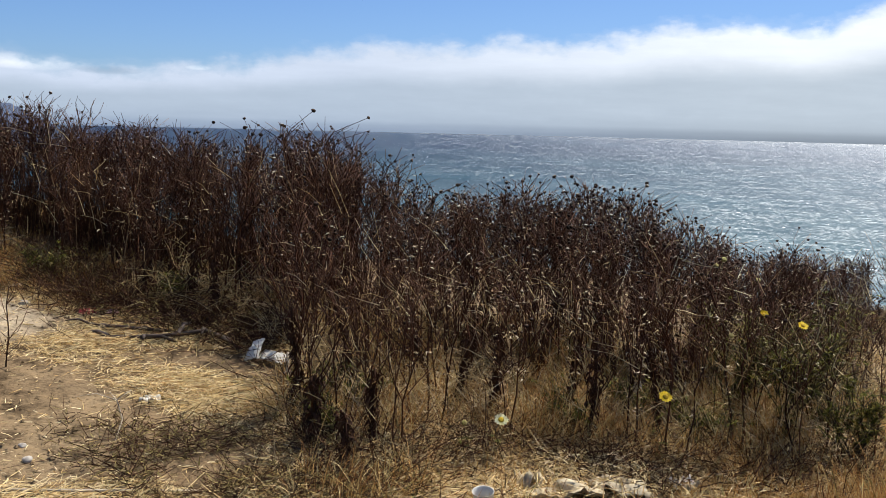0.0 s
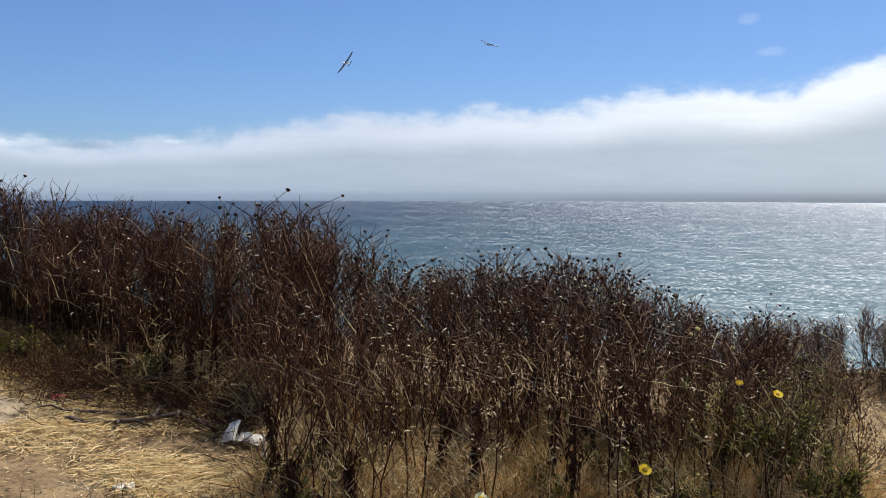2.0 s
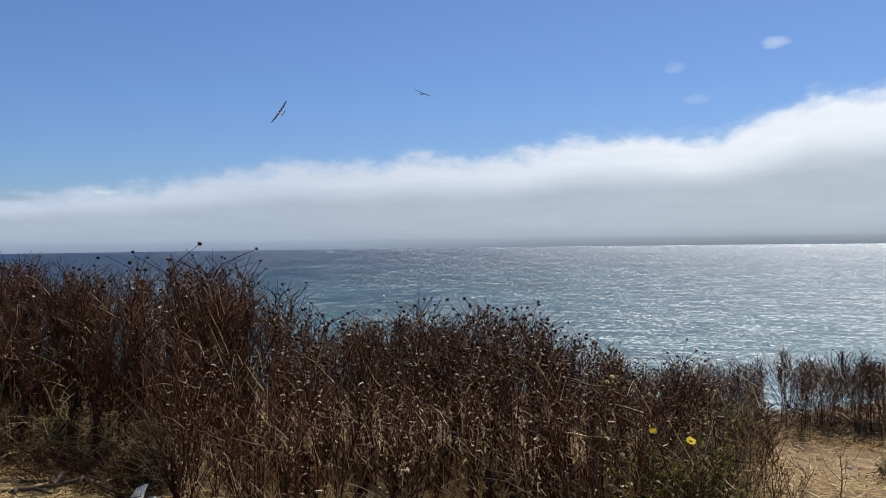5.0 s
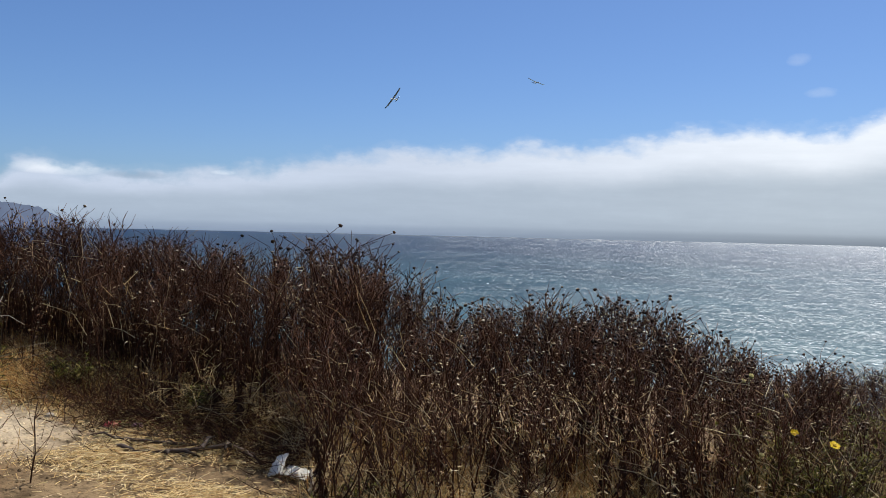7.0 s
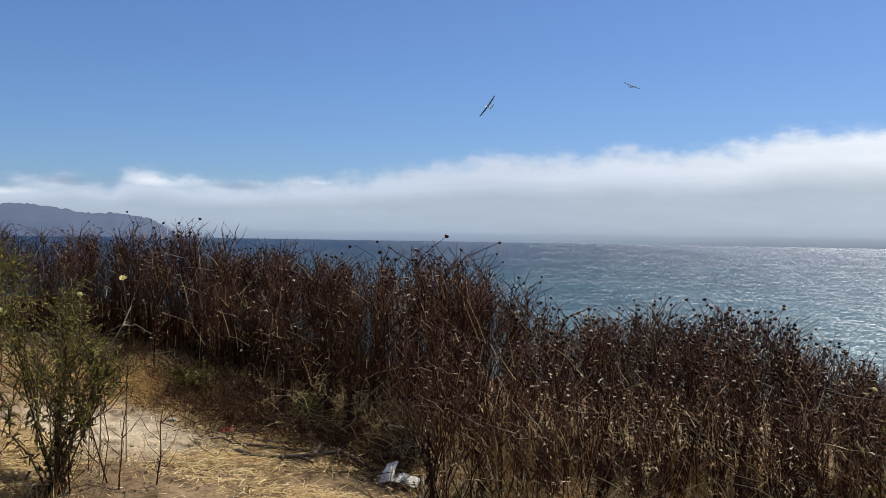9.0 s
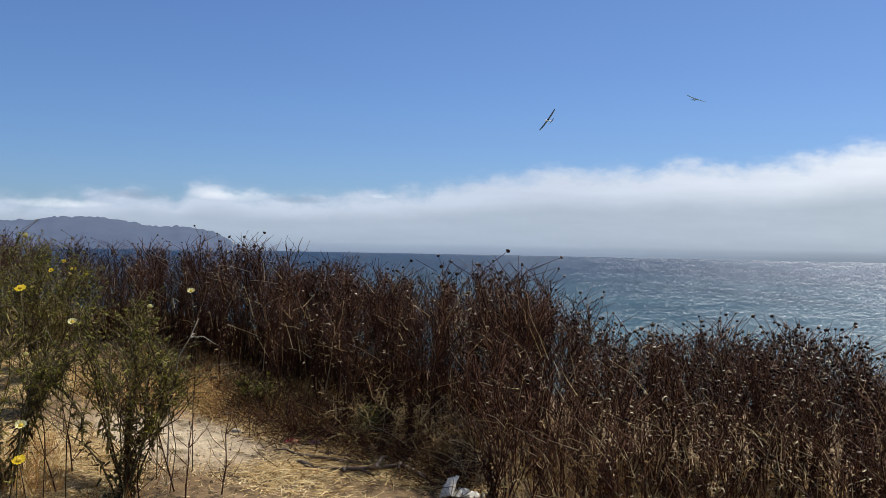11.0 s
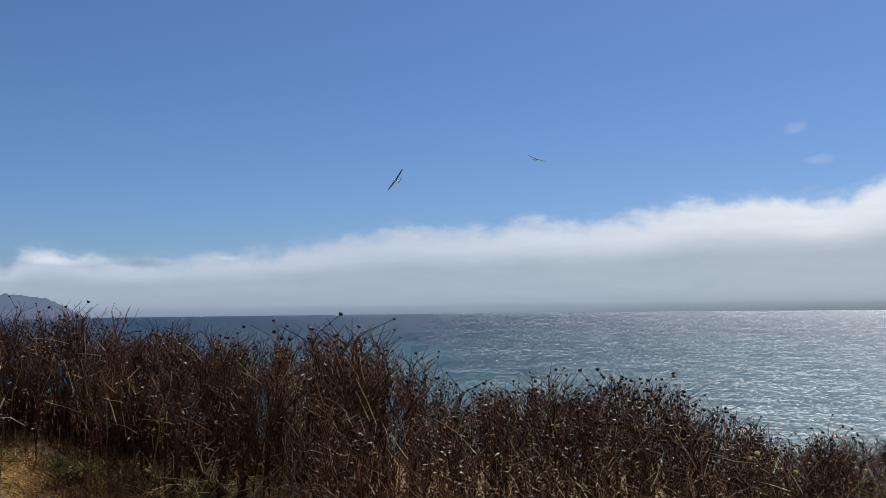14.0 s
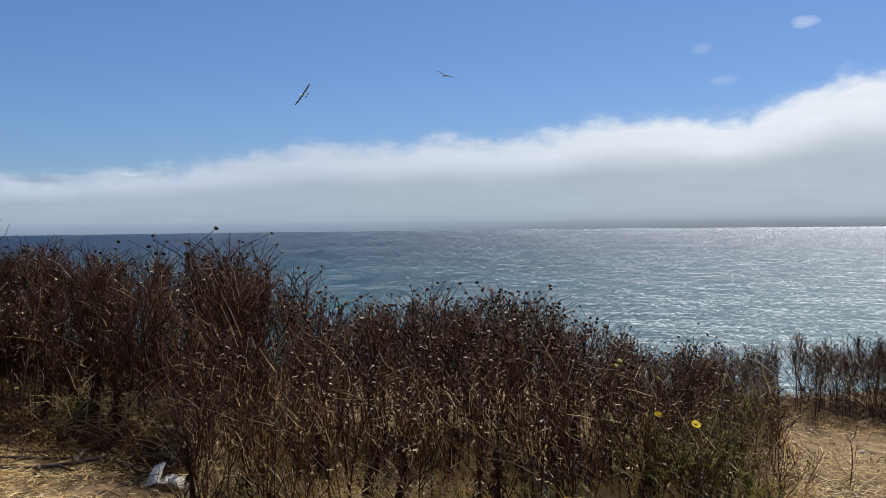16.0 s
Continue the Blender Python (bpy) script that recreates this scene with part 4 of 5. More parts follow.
def build_foot_twigs():
    """Short dead twigs and withered olive leaves that sprawl from the thicket's foot over the straw."""
    r = random.Random(83)
    V, F, LV, LF = [], [], [], []
    for i in range(6200):
        x = r.uniform(-3.6, 2.2) if i < 2600 else r.uniform(-2.5, -0.8)
        y = line_at(FRONT, x) + (r.gauss(-0.06, 0.14) if i < 2600 else r.gauss(0.06, 0.22))
        if in_glade(x, y) and r.random() < 0.6:
            continue
        p = Vector((x, y, height(x, y) + r.uniform(0.0, 0.05)))
        d = Vector((r.gauss(0, 0.7), r.gauss(-0.2, 0.6), r.uniform(0.0, 0.9))).normalized()
        l = r.uniform(0.06, 0.22)
        q = [p, p + d * l * 0.5, p + (d + Vector((r.gauss(0, 0.3), r.gauss(0, 0.3), r.gauss(0, 0.2)))) * l]
        tube(V, F, q, r.uniform(0.0012, 0.0028), 0.0008)
        if -2.35 < x < -0.8 and noise.noise((x * 2.8, y * 2.8, 53.0)) > 0.05:
            for k in range(5):
                o = q[1].lerp(q[2], r.random())
                blade(LV, LF, o, unit(r, r.uniform(-0.6, 0.8)), unit(r), r.uniform(0.012, 0.034), r.uniform(0.0015, 0.004), r.uniform(-0.1, 0.5))
    for i in range(2400):
        x, y = r.gauss(-0.6, 0.34), r.gauss(2.68, 0.24)
        if y > line_at(FRONT, x) + 0.1 or noise.noise((x * 3.0, y * 3.0, 61.0)) < -0.12:
            continue
        p = Vector((x, y, height(x, y) + r.uniform(0.0, 0.03)))
        d = Vector((r.gauss(0, 0.8), r.gauss(0, 0.6), r.uniform(0.0, 0.6))).normalized()
        q = [p, p + d * 0.05, p + (d + Vector((r.gauss(0, 0.3), r.gauss(0, 0.3), r.gauss(0, 0.2)))) * r.uniform(0.06, 0.16)]
        tube(V, F, q, 0.0016, 0.0008)
        for k in range(5):
            blade(LV, LF, q[0].lerp(q[2], r.random()), unit(r, r.uniform(-0.6, 0.8)), unit(r), r.uniform(0.012, 0.04), r.uniform(0.0012, 0.0035), r.uniform(-0.1, 0.5))
    tagged(new("sprawling_twigs", mesh_of("sprawling_twigs", V, F, STALK)), "short dead twigs sprawling at the thicket's foot", "twigs", kind="stuff")
    tagged(new("withered_weeds", mesh_of("withered_weeds", LV, LF, OLIVE)), "low olive-brown withered weeds along the thicket's foot", "weeds", kind="stuff")


build_foot_twigs()


# ---- living plants ----
def feathery_leaf(V, F, p, d, size, r):
    """A cut leaf: a midrib with narrow lobes to both sides."""
    side = d.cross(Vector((0, 0, 1)))
    side = side.normalized() if side.length > 0.01 else Vector((1, 0, 0))
    up = side.cross(d).normalized()
    blade(V, F, p, d, side, size, size * 0.04, 0.15)
    for k in range(4):
        q = p + d * size * (0.25 + 0.19 * k)
        for s in (-1, 1):
            e = (side * s * r.uniform(0.7, 1.0) + d * 0.75 + up * r.uniform(-0.2, 0.3)).normalized()
            blade(V, F, q, e, (d - e * d.dot(e)).normalized(), size * r.uniform(0.28, 0.42), size * 0.05, 0.1)


def shrub_parts(seed, tall, spread, stems, leafy):
    """Stems, leaves and dry bits of a bushy daisy plant that still lives in part."""
    r = random.Random(seed)
    woods, green, dry = [], ([], []), ([], [])
    for s in range(stems):
        w, h, f, c = stalk_mesh(7000 + seed * 40 + s, tall * r.uniform(0.7, 1.05), 80 if tall > 0.8 else 24, 0.45)
        out = unit(r)
        m = Matrix.Rotation(r.uniform(0.1, spread), 4, out.cross(Vector((0, 0, 1)))) @ Matrix.Rotation(r.uniform(0, 6.28), 4, 'Z')
        wood = [m @ p for p in w[0]]
        woods.append((wood, w[1]))
        for verts, faces in (f, c):
            n = len(dry[0])
            dry[0].extend(m @ p for p in verts)
            dry[1].extend(tuple(k + n for k in face) for face in faces)
        for g in range(int(leafy * 330)):
            p = wood[r.randrange(len(wood))]
            if p.z > 0.25 * tall:
                for lobe in range(3):
                    d = unit(r, r.uniform(-0.6, 0.9))
                    blade(*green, p, d, unit(r, r.uniform(-0.5, 0.5)), r.uniform(0.012, 0.03), r.uniform(0.0018, 0.0042), r.uniform(-0.2, 0.5))
    return woods, green, dry


SHRUBS = {}


def shrub(x, y, seed, tall, spread, stems, leafy, label, turn=0.0):
    if seed not in SHRUBS:
        w, g, d = shrub_parts(seed, tall, spread, stems, leafy)
        SHRUBS[seed] = ([smooth(mesh_of("stem", *one, GREEN_STEM)) for one in w], mesh_of("foliage", *g, LEAF), mesh_of("withered_foliage", *d, OLIVE))
    root = new("daisy_bush")
    root.matrix_world = pose(x, y, height(x, y), 0, 0, turn)
    tagged(root, label, "plant", "living daisy bushes")
    stems_of, leaves, withered = SHRUBS[seed]
    for me in stems_of:
        part_of("stem", me, root)
    for name, me in (("foliage", leaves), ("withered_foliage", withered)):
        if len(me.polygons):
            tagged(part_of(name, me, root), kind="stuff")
    return root


HALF = "half-withered daisy bush with some green feathery leaves"
GREENER = "green feathery daisy bush growing at the edge of the path"
bush = shrub(-2.24, 3.2, 1, 0.98, 0.55, 10, 0.42, HALF)
r = random.Random(77)
V, F = [], []
tube(V, F, [Vector((0, 0, -0.03)), Vector((0.01, 0.0, 0.15)), Vector((0.0, 0.01, 0.32)), Vector((0.03, 0.0, 0.5))], 0.017, 0.009, 7)
for k in range(260):
    z = r.uniform(0.03, 0.55)
    d = unit(r, r.uniform(-1.6, 0.4))
    blade(V, F, Vector((0.01, 0, z)) + unit(r) * 0.012, d, unit(r), r.uniform(0.02, 0.06), r.uniform(0.003, 0.006), 0.3)
part_of("trunk", mesh_of("trunk", V, F, CLUMP), bush, "dark main stem wrapped in shrivelled leaves")
shrub(-2.75, 3.05, 2, 0.98, 0.45, 8, 0.5, GREENER)
shrub(-2.55, 2.45, 3, 0.66, 0.35, 5, 0.4, GREENER, 40)
shrub(-3.35, 4.15, 2, 0.98, 0.4, 7, 0.4, GREENER, 120)
shrub(-3.75, 4.75, 1, 0.98, 0.5, 7, 0.24, HALF, 70)
shrub(-4.2, 5.1, 2, 0.98, 0.4, 7, 0.4, GREENER, 200)
shrub(-3.2, 4.85, 3, 0.66, 0.35, 5, 0.4, GREENER, 10)
shrub(1.62, 3.55, 4, 0.68, 0.40, 5, 0.55, HALF)
shrub(1.95, 3.95, 5, 0.60, 0.45, 5, 0.6, GREENER)
shrub(2.15, 4.35, 4, 0.64, 0.40, 4, 0.3, HALF, 130)
shrub(1.45, 3.85, 5, 0.68, 0.45, 4, 0.5, GREENER, 220)
shrub(1.85, 3.35, 6, 0.48, 0.55, 4, 0.6, HALF)
shrub(3.62, 4.9, 9, 0.25, 1.0, 5, 0.08, "low twiggy bush with curled brown leaves by the clearing")
shrub(3.98, 4.75, 9, 0.25, 1.0, 5, 0.08, "low twiggy bush with curled brown leaves by the clearing", 150)
shrub(2.38, 4.75, 7, 0.46, 0.9, 3, 0.3, "low twiggy bush with curled brown leaves by the clearing", 250)
shrub(-0.35, 3.45, 8, 0.26, 0.7, 4, 0.3, HALF, 80)
shrub(0.62, 3.5, 8, 0.26, 0.7, 4, 0.3, HALF)
for k, (x, y) in enumerate(((-0.42, 3.15), (1.2, 3.5), (0.95, 3.75), (-2.3, 4.75), (-1.5, 4.5))):
    shrub(x, y, 8, 0.26, 0.7, 4, 0.3, HALF, 47 * k)


def shoot(x, y, seed, tall):
    """A bare young shoot with short side twigs."""
    r = random.Random(seed)
    V, F = [], []
    q = [Vector((0, 0, -0.02))]
    d = Vector((r.gauss(0, 0.25), r.gauss(0, 0.25), 1)).normalized()
    for k in range(5):
        q.append(q[-1] + d * tall / 5)
        d = (d + Vector((r.gauss(0, 0.1), r.gauss(0, 0.1), 0))).normalized()
    tube(V, F, q, 0.004, 0.0018, 5)
    twigs = []
    for b in range(12):
        i = r.randrange(1, 5)
        e = (unit(r) * 0.9 + Vector((0, 0, 0.8))).normalized()
        l = r.uniform(0.05, 0.2)
        twigs.append(([], []))
        tube(*twigs[-1], [q[i], q[i] + e * l * 0.6, q[i] + (e + Vector((0, 0, 0.3))) * l], 0.0018, 0.001)
    L = ([], [])
    for b in range(10):
        o = q[r.randrange(1, 6)] + unit(r) * 0.02
        blade(*L, o, unit(r, r.uniform(-1, 0.4)), unit(r), r.uniform(0.012, 0.03), 0.003, 0.3)
    root = tagged(new("bare_shoot"), "bare reddish-brown shoot rising from the straw", "shoot", "bare shoots")
    root.matrix_world = pose(x, y, height(x, y))
    stem = part_of("stem", smooth(mesh_of("stem", V, F, STALK)), root)
    for lists in twigs:
        part_of("twig", smooth(mesh_of("twig", *lists, STALK)), stem)
    tagged(part_of("withered_foliage", mesh_of("withered_foliage", *L, FLAKE), root), kind="stuff")


for k, (x, y, tall) in enumerate(((-2.00, 3.30, 0.42), (-2.08, 3.36, 0.50), (-1.88, 3.42, 0.38), (-2.18, 3.22, 0.30), (-2.52, 3.12, 0.52), (-2.60, 3.35, 0.40), (2.95, 4.55, 0.34), (3.35, 4.45, 0.28), (2.6, 4.4, 0.36))):
    shoot(x, y, 60 + k, tall)


# ---- flowers ----
def petals(n, r, w, cup, seed):
    rr = random.Random(seed)
    V, F = [], []
    for k in range(n):
        a = 2 * math.pi * (k + rr.uniform(-0.2, 0.2)) / n
        c, s = Vector((math.cos(a), math.sin(a), 0)), Vector((-math.sin(a), math.cos(a), 0))
        l, z, b = r * rr.uniform(0.9, 1.05), cup * rr.uniform(0.7, 1.3), len(V)
        V.extend((c * r * 0.28 - s * w * 0.5, c * r * 0.28 + s * w * 0.5, c * l * 0.75 + s * w + Vector((0, 0, z)), c * l + Vector((0, 0, z * 0.8)), c * l * 0.75 - s * w + Vector((0, 0, z))))
        F.append((b, b + 1, b + 2, b + 3, b + 4))
    return mesh_of("corolla", V, F)


PETAL_MESH = petals(13, 0.028, 0.0062, 0.004, 1)
CUPPED_MESH = petals(12, 0.026, 0.0065, 0.013, 2)
DV, DF = [], []
button(DV, DF, Vector((0, 0, 0.002)), Vector((0, 0, 1)), 0.0115, 10)
DISC_MESH = mesh_of("disc", DV, DF)


def coloured(me, mat):
    c = me.copy()
    c.materials.append(mat)
    return c


FLOWER_KINDS = {
    "cream": (coloured(PETAL_MESH, CREAM), coloured(DISC_MESH, DISC), "cream crown daisy with a yellow disc"),
    "yellow": (coloured(PETAL_MESH, YELLOW), coloured(DISC_MESH, DISC), "bright yellow crown daisy in bloom"),
    "cup": (coloured(CUPPED_MESH, YELLOW), coloured(DISC_MESH, DISC), "half-open yellow crown daisy in bloom"),
    "pale": (coloured(CUPPED_MESH, CREAM), coloured(DISC_MESH, DISC), "half-open pale yellow crown daisy"),
    "old": (None, coloured(DISC_MESH, OLD_DISC), "faded yellow-brown daisy head without petals"),
}


def flower(x, y, z, kind, size=1.0, toward=(0.15, -0.55, 0.8), seed=0):
    """A daisy on its own thin stem, its head at x, y, z, turned toward the given way."""
    r = random.Random(seed + 500)
    p_mesh, d_mesh, label = FLOWER_KINDS[kind]
    foot = Vector((x + r.gauss(0, 0.03), y + 0.03 + r.gauss(0, 0.03), 0))
    foot.z = height(foot.x, foot.y)
    tall = z - foot.z
    root = tagged(new("crown_daisy"), label, "flower", "daisies in bloom")
    root.matrix_world = Matrix.Translation(foot)
    top = Vector((x, y, z)) - foot
    bend = top + Vector((r.gauss(0, 0.03), 0.03, -tall * 0.3))
    V, F = [], []
    tube(V, F, [Vector((0, 0, -0.01)), bend * 0.5 + Vector((r.gauss(0, 0.02), r.gauss(0, 0.02), 0)), bend, top - Vector(toward).normalized() * 0.006], 0.0026, 0.0016, 4)
    part_of("stem", smooth(mesh_of("stem", V, F, GREEN_STEM)), root)
    G = ([], [])
    for k in range(4):
        feathery_leaf(*G, bend * r.uniform(0.3, 0.95), unit(r, r.uniform(0.0, 0.8)), r.uniform(0.03, 0.06), r)
    tagged(part_of("foliage", mesh_of("foliage", *G, LEAF), root), kind="stuff")
    turn = Vector(toward).to_track_quat('Z', 'Y').to_matrix().to_4x4()
    m = Matrix.Translation(top) @ turn @ Matrix.Scale(size, 4)
    for name, me in (("corolla", p_mesh), ("disc", d_mesh)):
        if me:
            part_of(name, me, root).matrix_basis = m


FLOWERS = ((0.27, 3.06, 0.175, "cream", 1.15), (0.12, 3.0, 0.18, "old", 1.1), (0.97, 3.22, 0.235, "yellow", 1.15), (1.56, 3.30, 0.535, "yellow", 0.9), (1.39, 3.30, 0.58, "cup", 0.75),
           (1.25, 3.28, 0.49, "old", 1.1), (1.32, 3.65, 0.76, "old", 1.3), (1.64, 4.06, 0.60, "old", 1.2), (1.40, 4.00, 0.68, "old", 1.2), (-2.61, 2.96, 1.21, "yellow", 0.9),
           (-2.44, 3.08, 1.06, "pale", 0.8), (-2.11, 3.30, 0.86, "pale", 0.7), (-2.27, 3.44, 1.11, "old", 1.3), (-2.19, 2.40, 0.75, "pale", 0.85), (-2.16, 2.35, 0.64, "yellow", 0.9),
           (-3.48, 4.19, 1.44, "old", 1.5), (-3.59, 4.73, 1.28, "cup", 0.7), (-3.54, 4.76, 1.23, "cup", 0.8), (-3.66, 4.70, 1.22, "cup", 0.8), (-3.42, 4.72, 1.20, "cup", 0.7), (-2.14, 3.60, 1.18, "pale", 0.75), (-2.55, 2.92, 0.93, "old", 1.2),
           (3.36, 4.50, 0.10, "pale", 0.8))
for k, (x, y, z, kind, size) in enumerate(FLOWERS):
    flower(x, y, z, kind, size, seed=k)


# ---- litter and odd things on the ground ----
PACKAGING = plain("white_card", (0.80, 0.735, 0.60), 0.7, 0.3, 18.0)
PAPER = plain("weathered_paper", (0.64, 0.585, 0.48), 0.8, 0.3, 25.0)
KRAFT = plain("stained_paper", (0.52, 0.42, 0.26), 0.8, 0.45, 18.0)
PLASTIC = plain("cloudy_plastic", (0.56, 0.53, 0.47), 0.35, 0.2)
RED = plain("red_wrapper", (0.42, 0.03, 0.04), 0.35, 0.3)
PINK = plain("pink_wrapper", (0.50, 0.25, 0.36), 0.35, 0.4)
STONE = plain("pale_stone", (0.44, 0.39, 0.32), 0.9, 0.4)
BLEACHED = plain("bleached_wood", (0.50, 0.42, 0.30), 0.8, 0.3, 60.0)


def crumpled(name, mat, size, folds, seed, lift, label, category, where, turn, split=None):
    """A crumpled sheet with thickness; split names the part it is built as under the thing."""
    bm = bmesh.new()
    bmesh.ops.create_grid(bm, x_segments=18, y_segments=12, size=0.5)
    for v in bm.verts:
        x, y = v.co.x, v.co.y
        a = noise.noise((x * folds, y * folds, seed))
        b = abs(noise.noise((x * folds * 2.3, y * folds * 2.3, seed + 9.0)))
        v.co.x = (x + 0.12 * noise.noise((x * 4, y * 4, seed + 3.0))) * size[0]
        v.co.y = (y + 0.12 * noise.noise((x * 4, y * 4, seed + 5.0))) * size[1]
        v.co.z = max(0.0, (0.5 + a * 0.9 - b * 0.6)) * lift
    bmesh.ops.solidify(bm, geom=list(bm.faces), thickness=0.0018)
    root = tagged(new(name), label, category)
    root.matrix_world = pose(where[0], where[1], height(where[0], where[1]) + 0.004, 0, 0, turn)
    part(split or "sheet", bm, mat, root)
    return root


def torn_packaging(x, y):
    """A stiff white wrapper torn into a flat lower half and a half that stands up from it."""
    root = tagged(new("torn_packaging"), "torn white packaging folded open on the straw", "litter")
    root.matrix_world = pose(x, y, height(x, y) + 0.012, 0, 0, 8)
    for name, wide, deep, m in (("sheet", 0.135, 0.075, pose(0.055, 0.0, 0.022, 24, 8, -24)), ("flap", 0.09, 0.13, pose(-0.035, 0.035, 0.05, 40, -20, -40))):
        bm = bmesh.new()
        bmesh.ops.create_grid(bm, x_segments=16, y_segments=12, size=0.5)
        for v in bm.verts:
            u, w = v.co.x, v.co.y
            bulge = 0.016 * (1 - 4 * u * u) * (1 - 3 * w * w)
            v.co = Vector(((u + 0.07 * noise.noise((u * 5, w * 5, 3.0))) * wide * (1.0 - 0.25 * w), (w + 0.06 * noise.noise((u * 5, w * 5, 8.0))) * deep, bulge + 0.007 * noise.noise((u * 7, w * 7, 1.0))))
        bmesh.ops.solidify(bm, geom=list(bm.faces), thickness=0.003)
        part(name, bm, PACKAGING, root).matrix_basis = m


torn_packaging(-0.85, 3.88)
crumpled("scrap_of_paper", PAPER, (0.085, 0.05), 4.0, 2.0, 0.022, "small scrap of white paper lying on the straw", "litter", (-1.20, 3.26), 12)
crumpled("paper_bag", KRAFT, (0.30, 0.16), 2.6, 3.0, 0.055, "crumpled cream paper bag in the grass", "litter", (0.50, 2.85), 5)
crumpled("paper_bag", KRAFT, (0.22, 0.13), 2.4, 6.0, 0.05, "crumpled cream paper bag in the grass", "litter", (0.72, 2.90), -8)
crumpled("paper_bag", KRAFT, (0.09, 0.08), 2.4, 8.0, 0.08, "crumpled cream paper bag in the grass", "litter", (0.37, 2.88), 40)
crumpled("plastic_wrapper", PLASTIC, (0.11, 0.07), 5.0, 4.0, 0.05, "clear crinkled plastic wrapper in the grass", "litter", (1.0, 3.0), 20)
crumpled("red_wrapper", RED, (0.085, 0.05), 7.0, 5.0, 0.035, "shiny red sweet wrapper under the dead plants", "litter", (-1.84, 4.25), 10)
crumpled("pink_wrapper", PINK, (0.06, 0.04), 7.0, 7.0, 0.035, "shiny pink sweet wrapper under the dead plants", "litter", (-1.72, 4.29), -10)
crumpled("white_rag", PAPER, (0.15, 0.11), 4.0, 11.0, 0.15, "white rag caught between dead stalks", "litter", (1.30, 4.5), 30)
crumpled("white_rag", PAPER, (0.07, 0.05), 4.0, 12.0, 0.12, "white rag caught between dead stalks", "litter", (1.02, 3.95), 60)
crumpled("scrap_of_paper", PAPER, (0.06, 0.05), 4.0, 13.0, 0.03, "small scrap of white paper lying on the straw", "litter", (-2.36, 4.55), 60)


def cup(x, y, turn):
    bm = bmesh.new()
    n, rings = 20, ((0.030, 0.0), (0.033, 0.03), (0.036, 0.06), (0.039, 0.084), (0.0405, 0.085), (0.0375, 0.084), (0.032, 0.03), (0.028, 0.004))
    loops = [[bm.verts.new((r * math.cos(2 * math.pi * k / n), r * math.sin(2 * math.pi * k / n), z)) for k in range(n)] for r, z in rings]
    for a, b in zip(loops, loops[1:]):
        for k in range(n):
            bm.faces.new((a[k], a[(k + 1) % n], b[(k + 1) % n], b[k]))
    bm.faces.new(loops[0][::-1])
    bm.faces.new(loops[-1])
    root = tagged(new("plastic_cup"), "cloudy white plastic cup standing in the dry grass", "litter")
    root.matrix_world = pose(x, y, height(x, y), 6, -4, turn)
    part("body", bm, PLASTIC, root)


cup(0.18, 2.61, 10)


def stone(x, y, s, seed):
    bm = bmesh.new()
    bmesh.ops.create_icosphere(bm, subdivisions=3, radius=s)
    for v in bm.verts:
        v.co *= 1 + 0.35 * noise.noise(v.co / s * 0.9 + Vector((seed, 0, 0)))
        v.co.z *= 0.7
    me = bpy.data.meshes.new("stone")
    bm.to_mesh(me)
    bm.free()
    me.materials.append(STONE)
    ob = tagged(new("stone", smooth(me)), "small pale angular stone on the bare earth", "stone", "stones on the path")
    ob.matrix_world = pose(x, y, height(x, y) + s * 0.35, 0, 0, seed * 50)


for k, (x, y, s) in enumerate(((-1.43, 2.63, 0.018), (-1.49, 2.72, 0.014), (-2.62, 4.0, 0.016), (-1.7, 2.5, 0.02), (3.4, 5.2, 0.02), (3.9, 5.5, 0.016), (2.9, 5.0, 0.015), (-2.2, 4.3, 0.02))):
    stone(x, y, s, k + 1)


def fallen_branch(points, r0, r1, mat, label, seed, twigs=5):
    rr = random.Random(seed)
    x0, y0 = points[0][0], points[0][1]
    z0 = height(x0, y0)
    root = tagged(new("fallen_branch"), label, "branch", "fallen branches")
    root.matrix_world = pose(x0, y0, z0)
    q = [Vector((x - x0, y - y0, height(x, y) - z0 + h)) for x, y, h in points]
    V, F = [], []
    tube(V, F, q, r0, r1, 7)
    part_of("limb", smooth(mesh_of("limb", V, F, mat)), root)
    for k in range(twigs):
        p = q[rr.randrange(len(q) - 1)]
        d = unit(rr, rr.uniform(0.0, 0.6))
        V, F = [], []
        l = rr.uniform(0.06, 0.18)
        tube(V, F, [p, p + d * l * 0.5, p + (d + Vector((0, 0, -0.25))) * l], r1, r1 * 0.4, 5)
        part_of("twig", smooth(mesh_of("twig", V, F, mat)), root)


fallen_branch(((-1.62, 3.94, 0.012), (-1.45, 3.95, 0.02), (-1.3, 4.02, 0.035), (-1.18, 4.10, 0.05), (-1.05, 4.06, 0.035), (-0.98, 3.98, 0.016)), 0.007, 0.015, BARK, "dark fallen branch arched over the straw", 1)
fallen_branch(((-1.75, 4.06, 0.012), (-1.5, 4.08, 0.018), (-1.3, 4.12, 0.02)), 0.011, 0.007, BARK, "dark fallen branch lying under the thicket", 2, 3)
fallen_branch(((-1.9, 4.22, 0.01), (-1.6, 4.16, 0.02), (-1.42, 4.2, 0.02)), 0.006, 0.004, BARK, "dark fallen branch lying under the thicket", 3, 3)
fallen_branch(((-1.75, 2.37, 0.01), (-1.3, 2.44, 0.014), (-0.8, 2.52, 0.012)), 0.007, 0.004, BLEACHED, "long bleached reed lying across the straw", 4, 0)
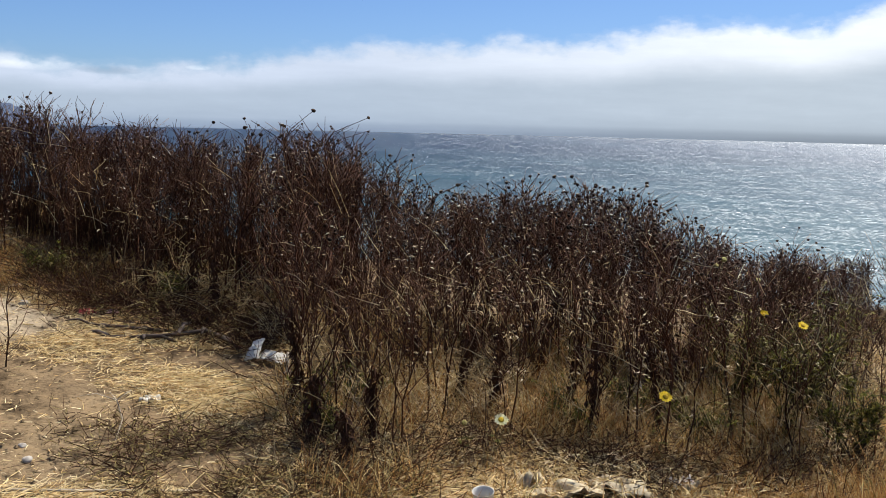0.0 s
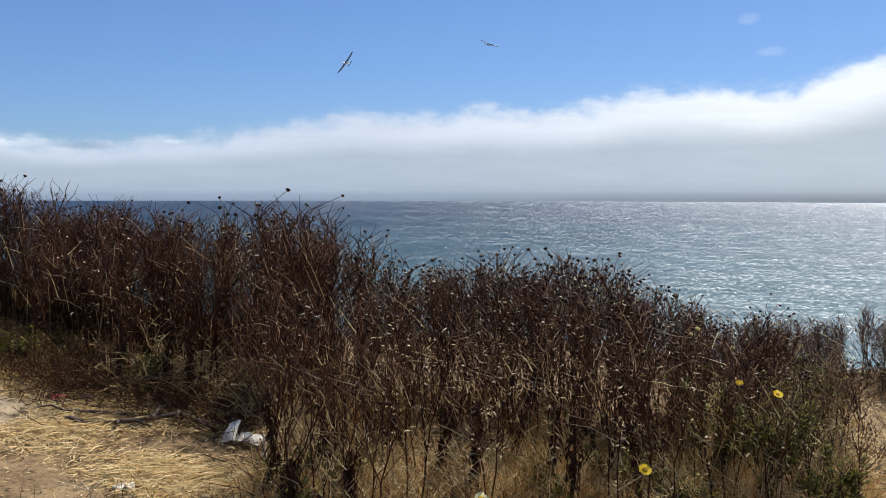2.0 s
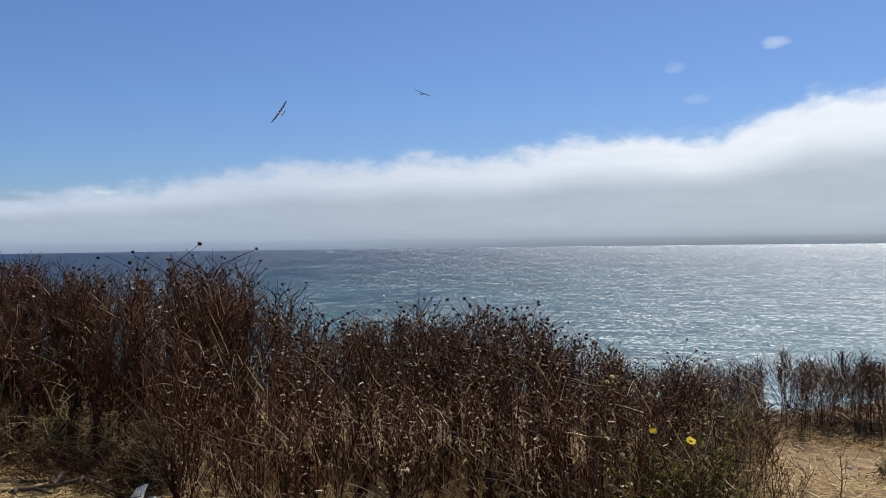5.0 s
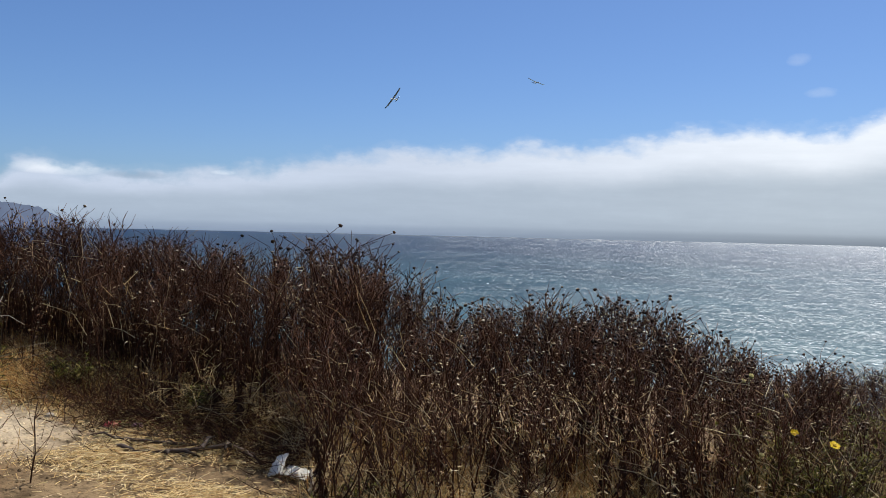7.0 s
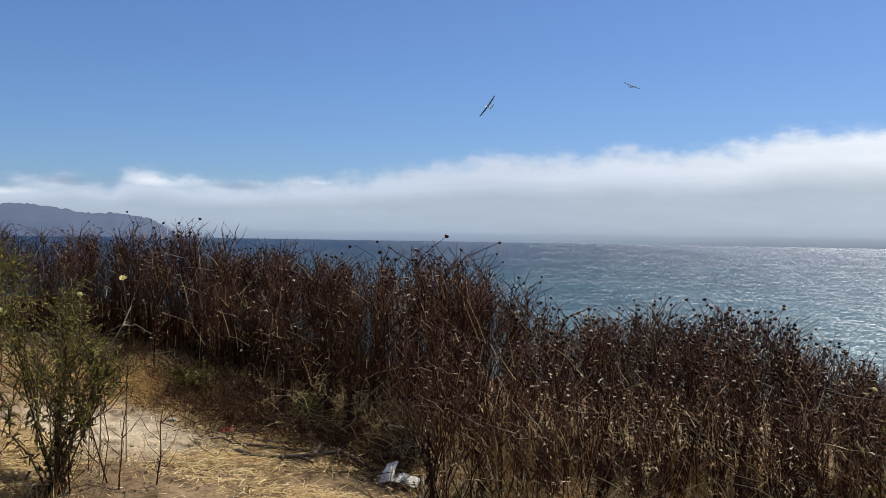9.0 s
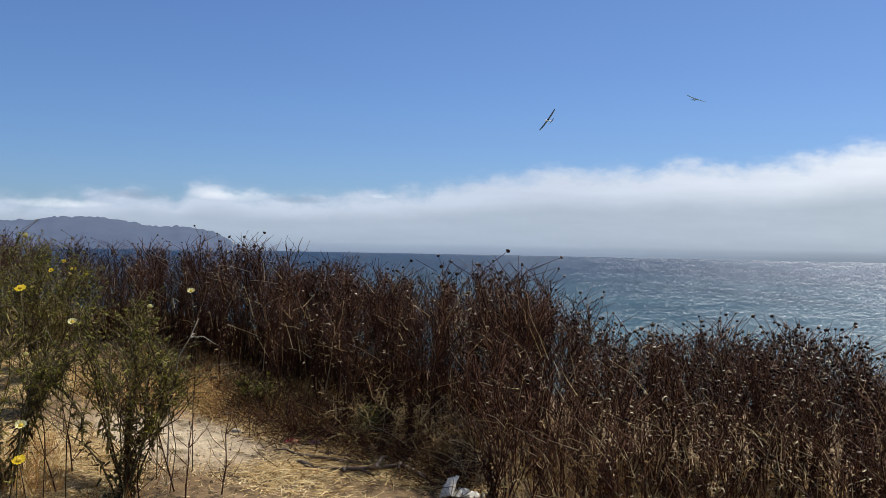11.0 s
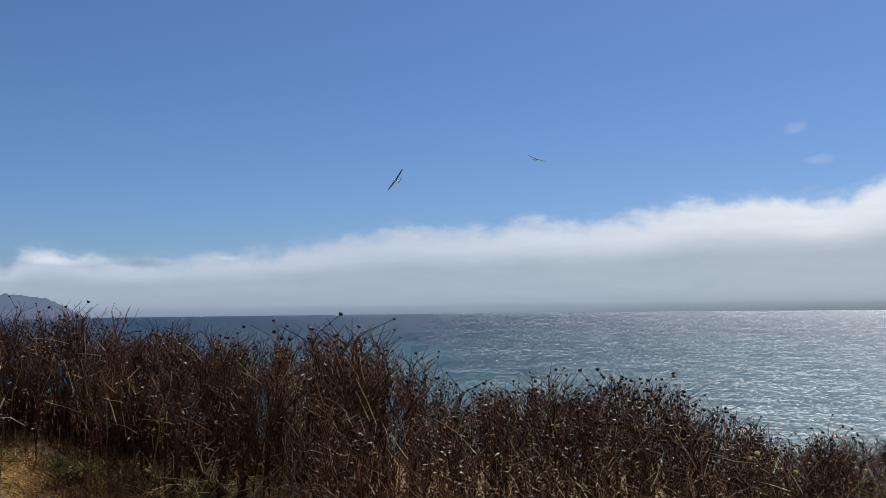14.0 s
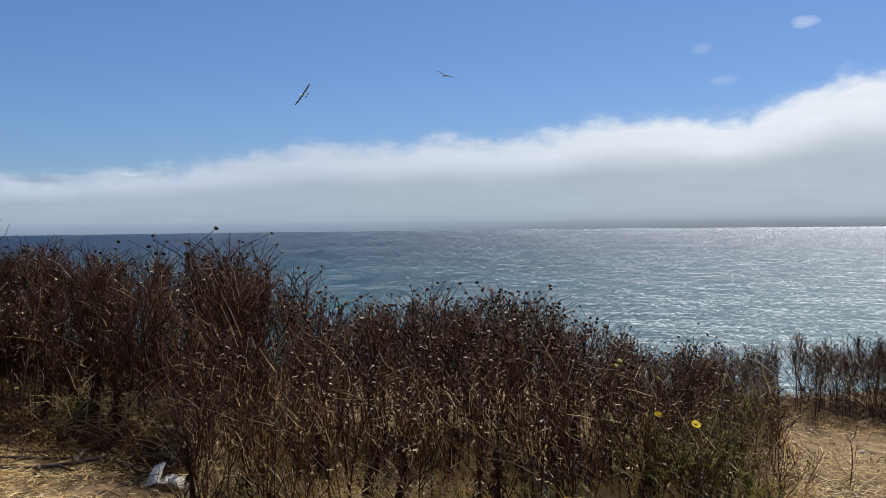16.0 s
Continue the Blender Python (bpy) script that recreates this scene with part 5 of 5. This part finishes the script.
fallen_branch(((-1.2, 2.85, 0.004), (-1.19, 2.9, 0.07), (-1.22, 2.93, 0.13), (-1.17, 2.95, 0.17)), 0.0028, 0.0018, BLEACHED, "pale bent dry stem standing up from bare earth", 5, 2)
fallen_branch(((-0.655, 3.52, 0.0), (-0.66, 3.53, 0.09), (-0.665, 3.53, 0.19)), 0.011, 0.006, BLEACHED, "split bleached stump of an old stem", 6, 3)
fallen_branch(((-0.63, 3.54, 0.0), (-0.61, 3.54, 0.08), (-0.63, 3.55, 0.14)), 0.008, 0.004, BLEACHED, "split bleached stump of an old stem", 7, 2)
fallen_branch(((-2.16, 3.43, 0.0), (-2.15, 3.42, 0.35), (-2.10, 3.41, 0.62), (-2.04, 3.40, 0.71), (-2.0, 3.40, 0.80)), 0.004, 0.002, BLEACHED, "tall bleached dry stem standing beside the bush", 9, 7)
fallen_branch(((-0.3, 2.75, 0.01), (-0.5, 2.9, 0.03), (-0.75, 3.0, 0.02)), 0.005, 0.003, BARK, "thin dark branch fallen into the grass", 8, 3)


# ---- model gliders over the sea ----
def glider(az, el, dist, span, heading, pitch, bank, fuselage_mat, wing_mat, label):
    p = Vector((math.sin(radians(az)) * math.cos(radians(el)), math.cos(radians(az)) * math.cos(radians(el)), math.sin(radians(el)))) * dist + Vector((0, -0.15, 1.43))
    root = tagged(new("model_glider"), label, "model glider", "gliders over the sea")
    root.matrix_world = pose(*p, pitch, bank, heading)
    s = span / 2

    def surface(name, sections, mat):
        """A tapered lifting surface through sections of (centre, chord, thickness, across)."""
        bm = bmesh.new()
        loops = []
        for c, chord, thick, up in sections:
            c, up = Vector(c), Vector(up)
            prof = ((0.5, 0), (0.3, 0.5), (-0.1, 0.45), (-0.5, 0.0), (-0.1, -0.2), (0.3, -0.3))
            loops.append([bm.verts.new(c + Vector((0, a * chord, 0)) + up * b * thick) for a, b in prof])
        for a, b in zip(loops, loops[1:]):
            for k in range(6):
                bm.faces.new((a[k], a[(k + 1) % 6], b[(k + 1) % 6], b[k]))
        bm.faces.new(loops[0][::-1])
        bm.faces.new(loops[-1])
        bmesh.ops.recalc_face_normals(bm, faces=bm.faces)
        return part(name, bm, mat, root)

    up = (0, 0, 1)
    for side in (-1, 1):
        wing = surface("wing", [((0, 0.02, 0.03), 0.33, 0.036, up), ((side * s * 0.6, 0.02, 0.05), 0.29, 0.03, up), ((side * s * 0.93, 0.0, 0.10), 0.20, 0.02, up)], wing_mat)
        tip = surface("wing_tip", [((side * s * 0.93, 0.0, 0.10), 0.205, 0.022, up), ((side * s, -0.02, 0.115), 0.11, 0.012, up)], GLIDER_DARK)
        tip.parent = wing
    V, F = [], []
    tube(V, F, [Vector((0, y, z)) for y, z in ((0.52, 0.0), (0.45, 0.0), (0.2, 0.0), (-0.15, 0.0), (-0.7, 0.02))], 0.012, 0.012, 8)
    for i, r in enumerate((0.012, 0.045, 0.06, 0.045, 0.026)):
        for k in range(8):
            c = Vector((0, V[i * 8 + k].y, V[i * 8 + k].z))
            centre_z = (0.0, 0.0, 0.0, 0.0, 0.02)[i]
            off = V[i * 8 + k] - Vector((0, V[i * 8 + k].y, centre_z))
            V[i * 8 + k] = Vector((0, V[i * 8 + k].y, centre_z)) + off.normalized() * r
    part_of("fuselage", smooth(mesh_of("fuselage", V, F, fuselage_mat)), root)
    surface("tailplane", [((-0.28, -0.72, 0.05), 0.10, 0.012, up), ((0, -0.70, 0.03), 0.15, 0.014, up), ((0.28, -0.72, 0.05), 0.10, 0.012, up)], GLIDER_DARK)
    surface("fin", [((0, -0.68, 0.0), 0.20, 0.014, (1, 0, 0)), ((0, -0.75, 0.24), 0.11, 0.01, (1, 0, 0))], GLIDER_DARK)


GLIDER_PALE = plain("glider_foam", (0.62, 0.60, 0.52), 0.5, 0.1, 6.0)
GLIDER_DARK = plain("glider_dark_film", (0.04, 0.045, 0.055), 0.35, 0.2, 6.0)
glider(-4.2, 8.2, 74.0, 2.2, 150, -6, 48, GLIDER_PALE, GLIDER_DARK, "dark-winged model glider banking steeply in flight")
glider(5.0, 9.4, 86.0, 2.0, 200, -4, -16, GLIDER_PALE, GLIDER_PALE, "pale foam model glider with dark wing tips in flight")
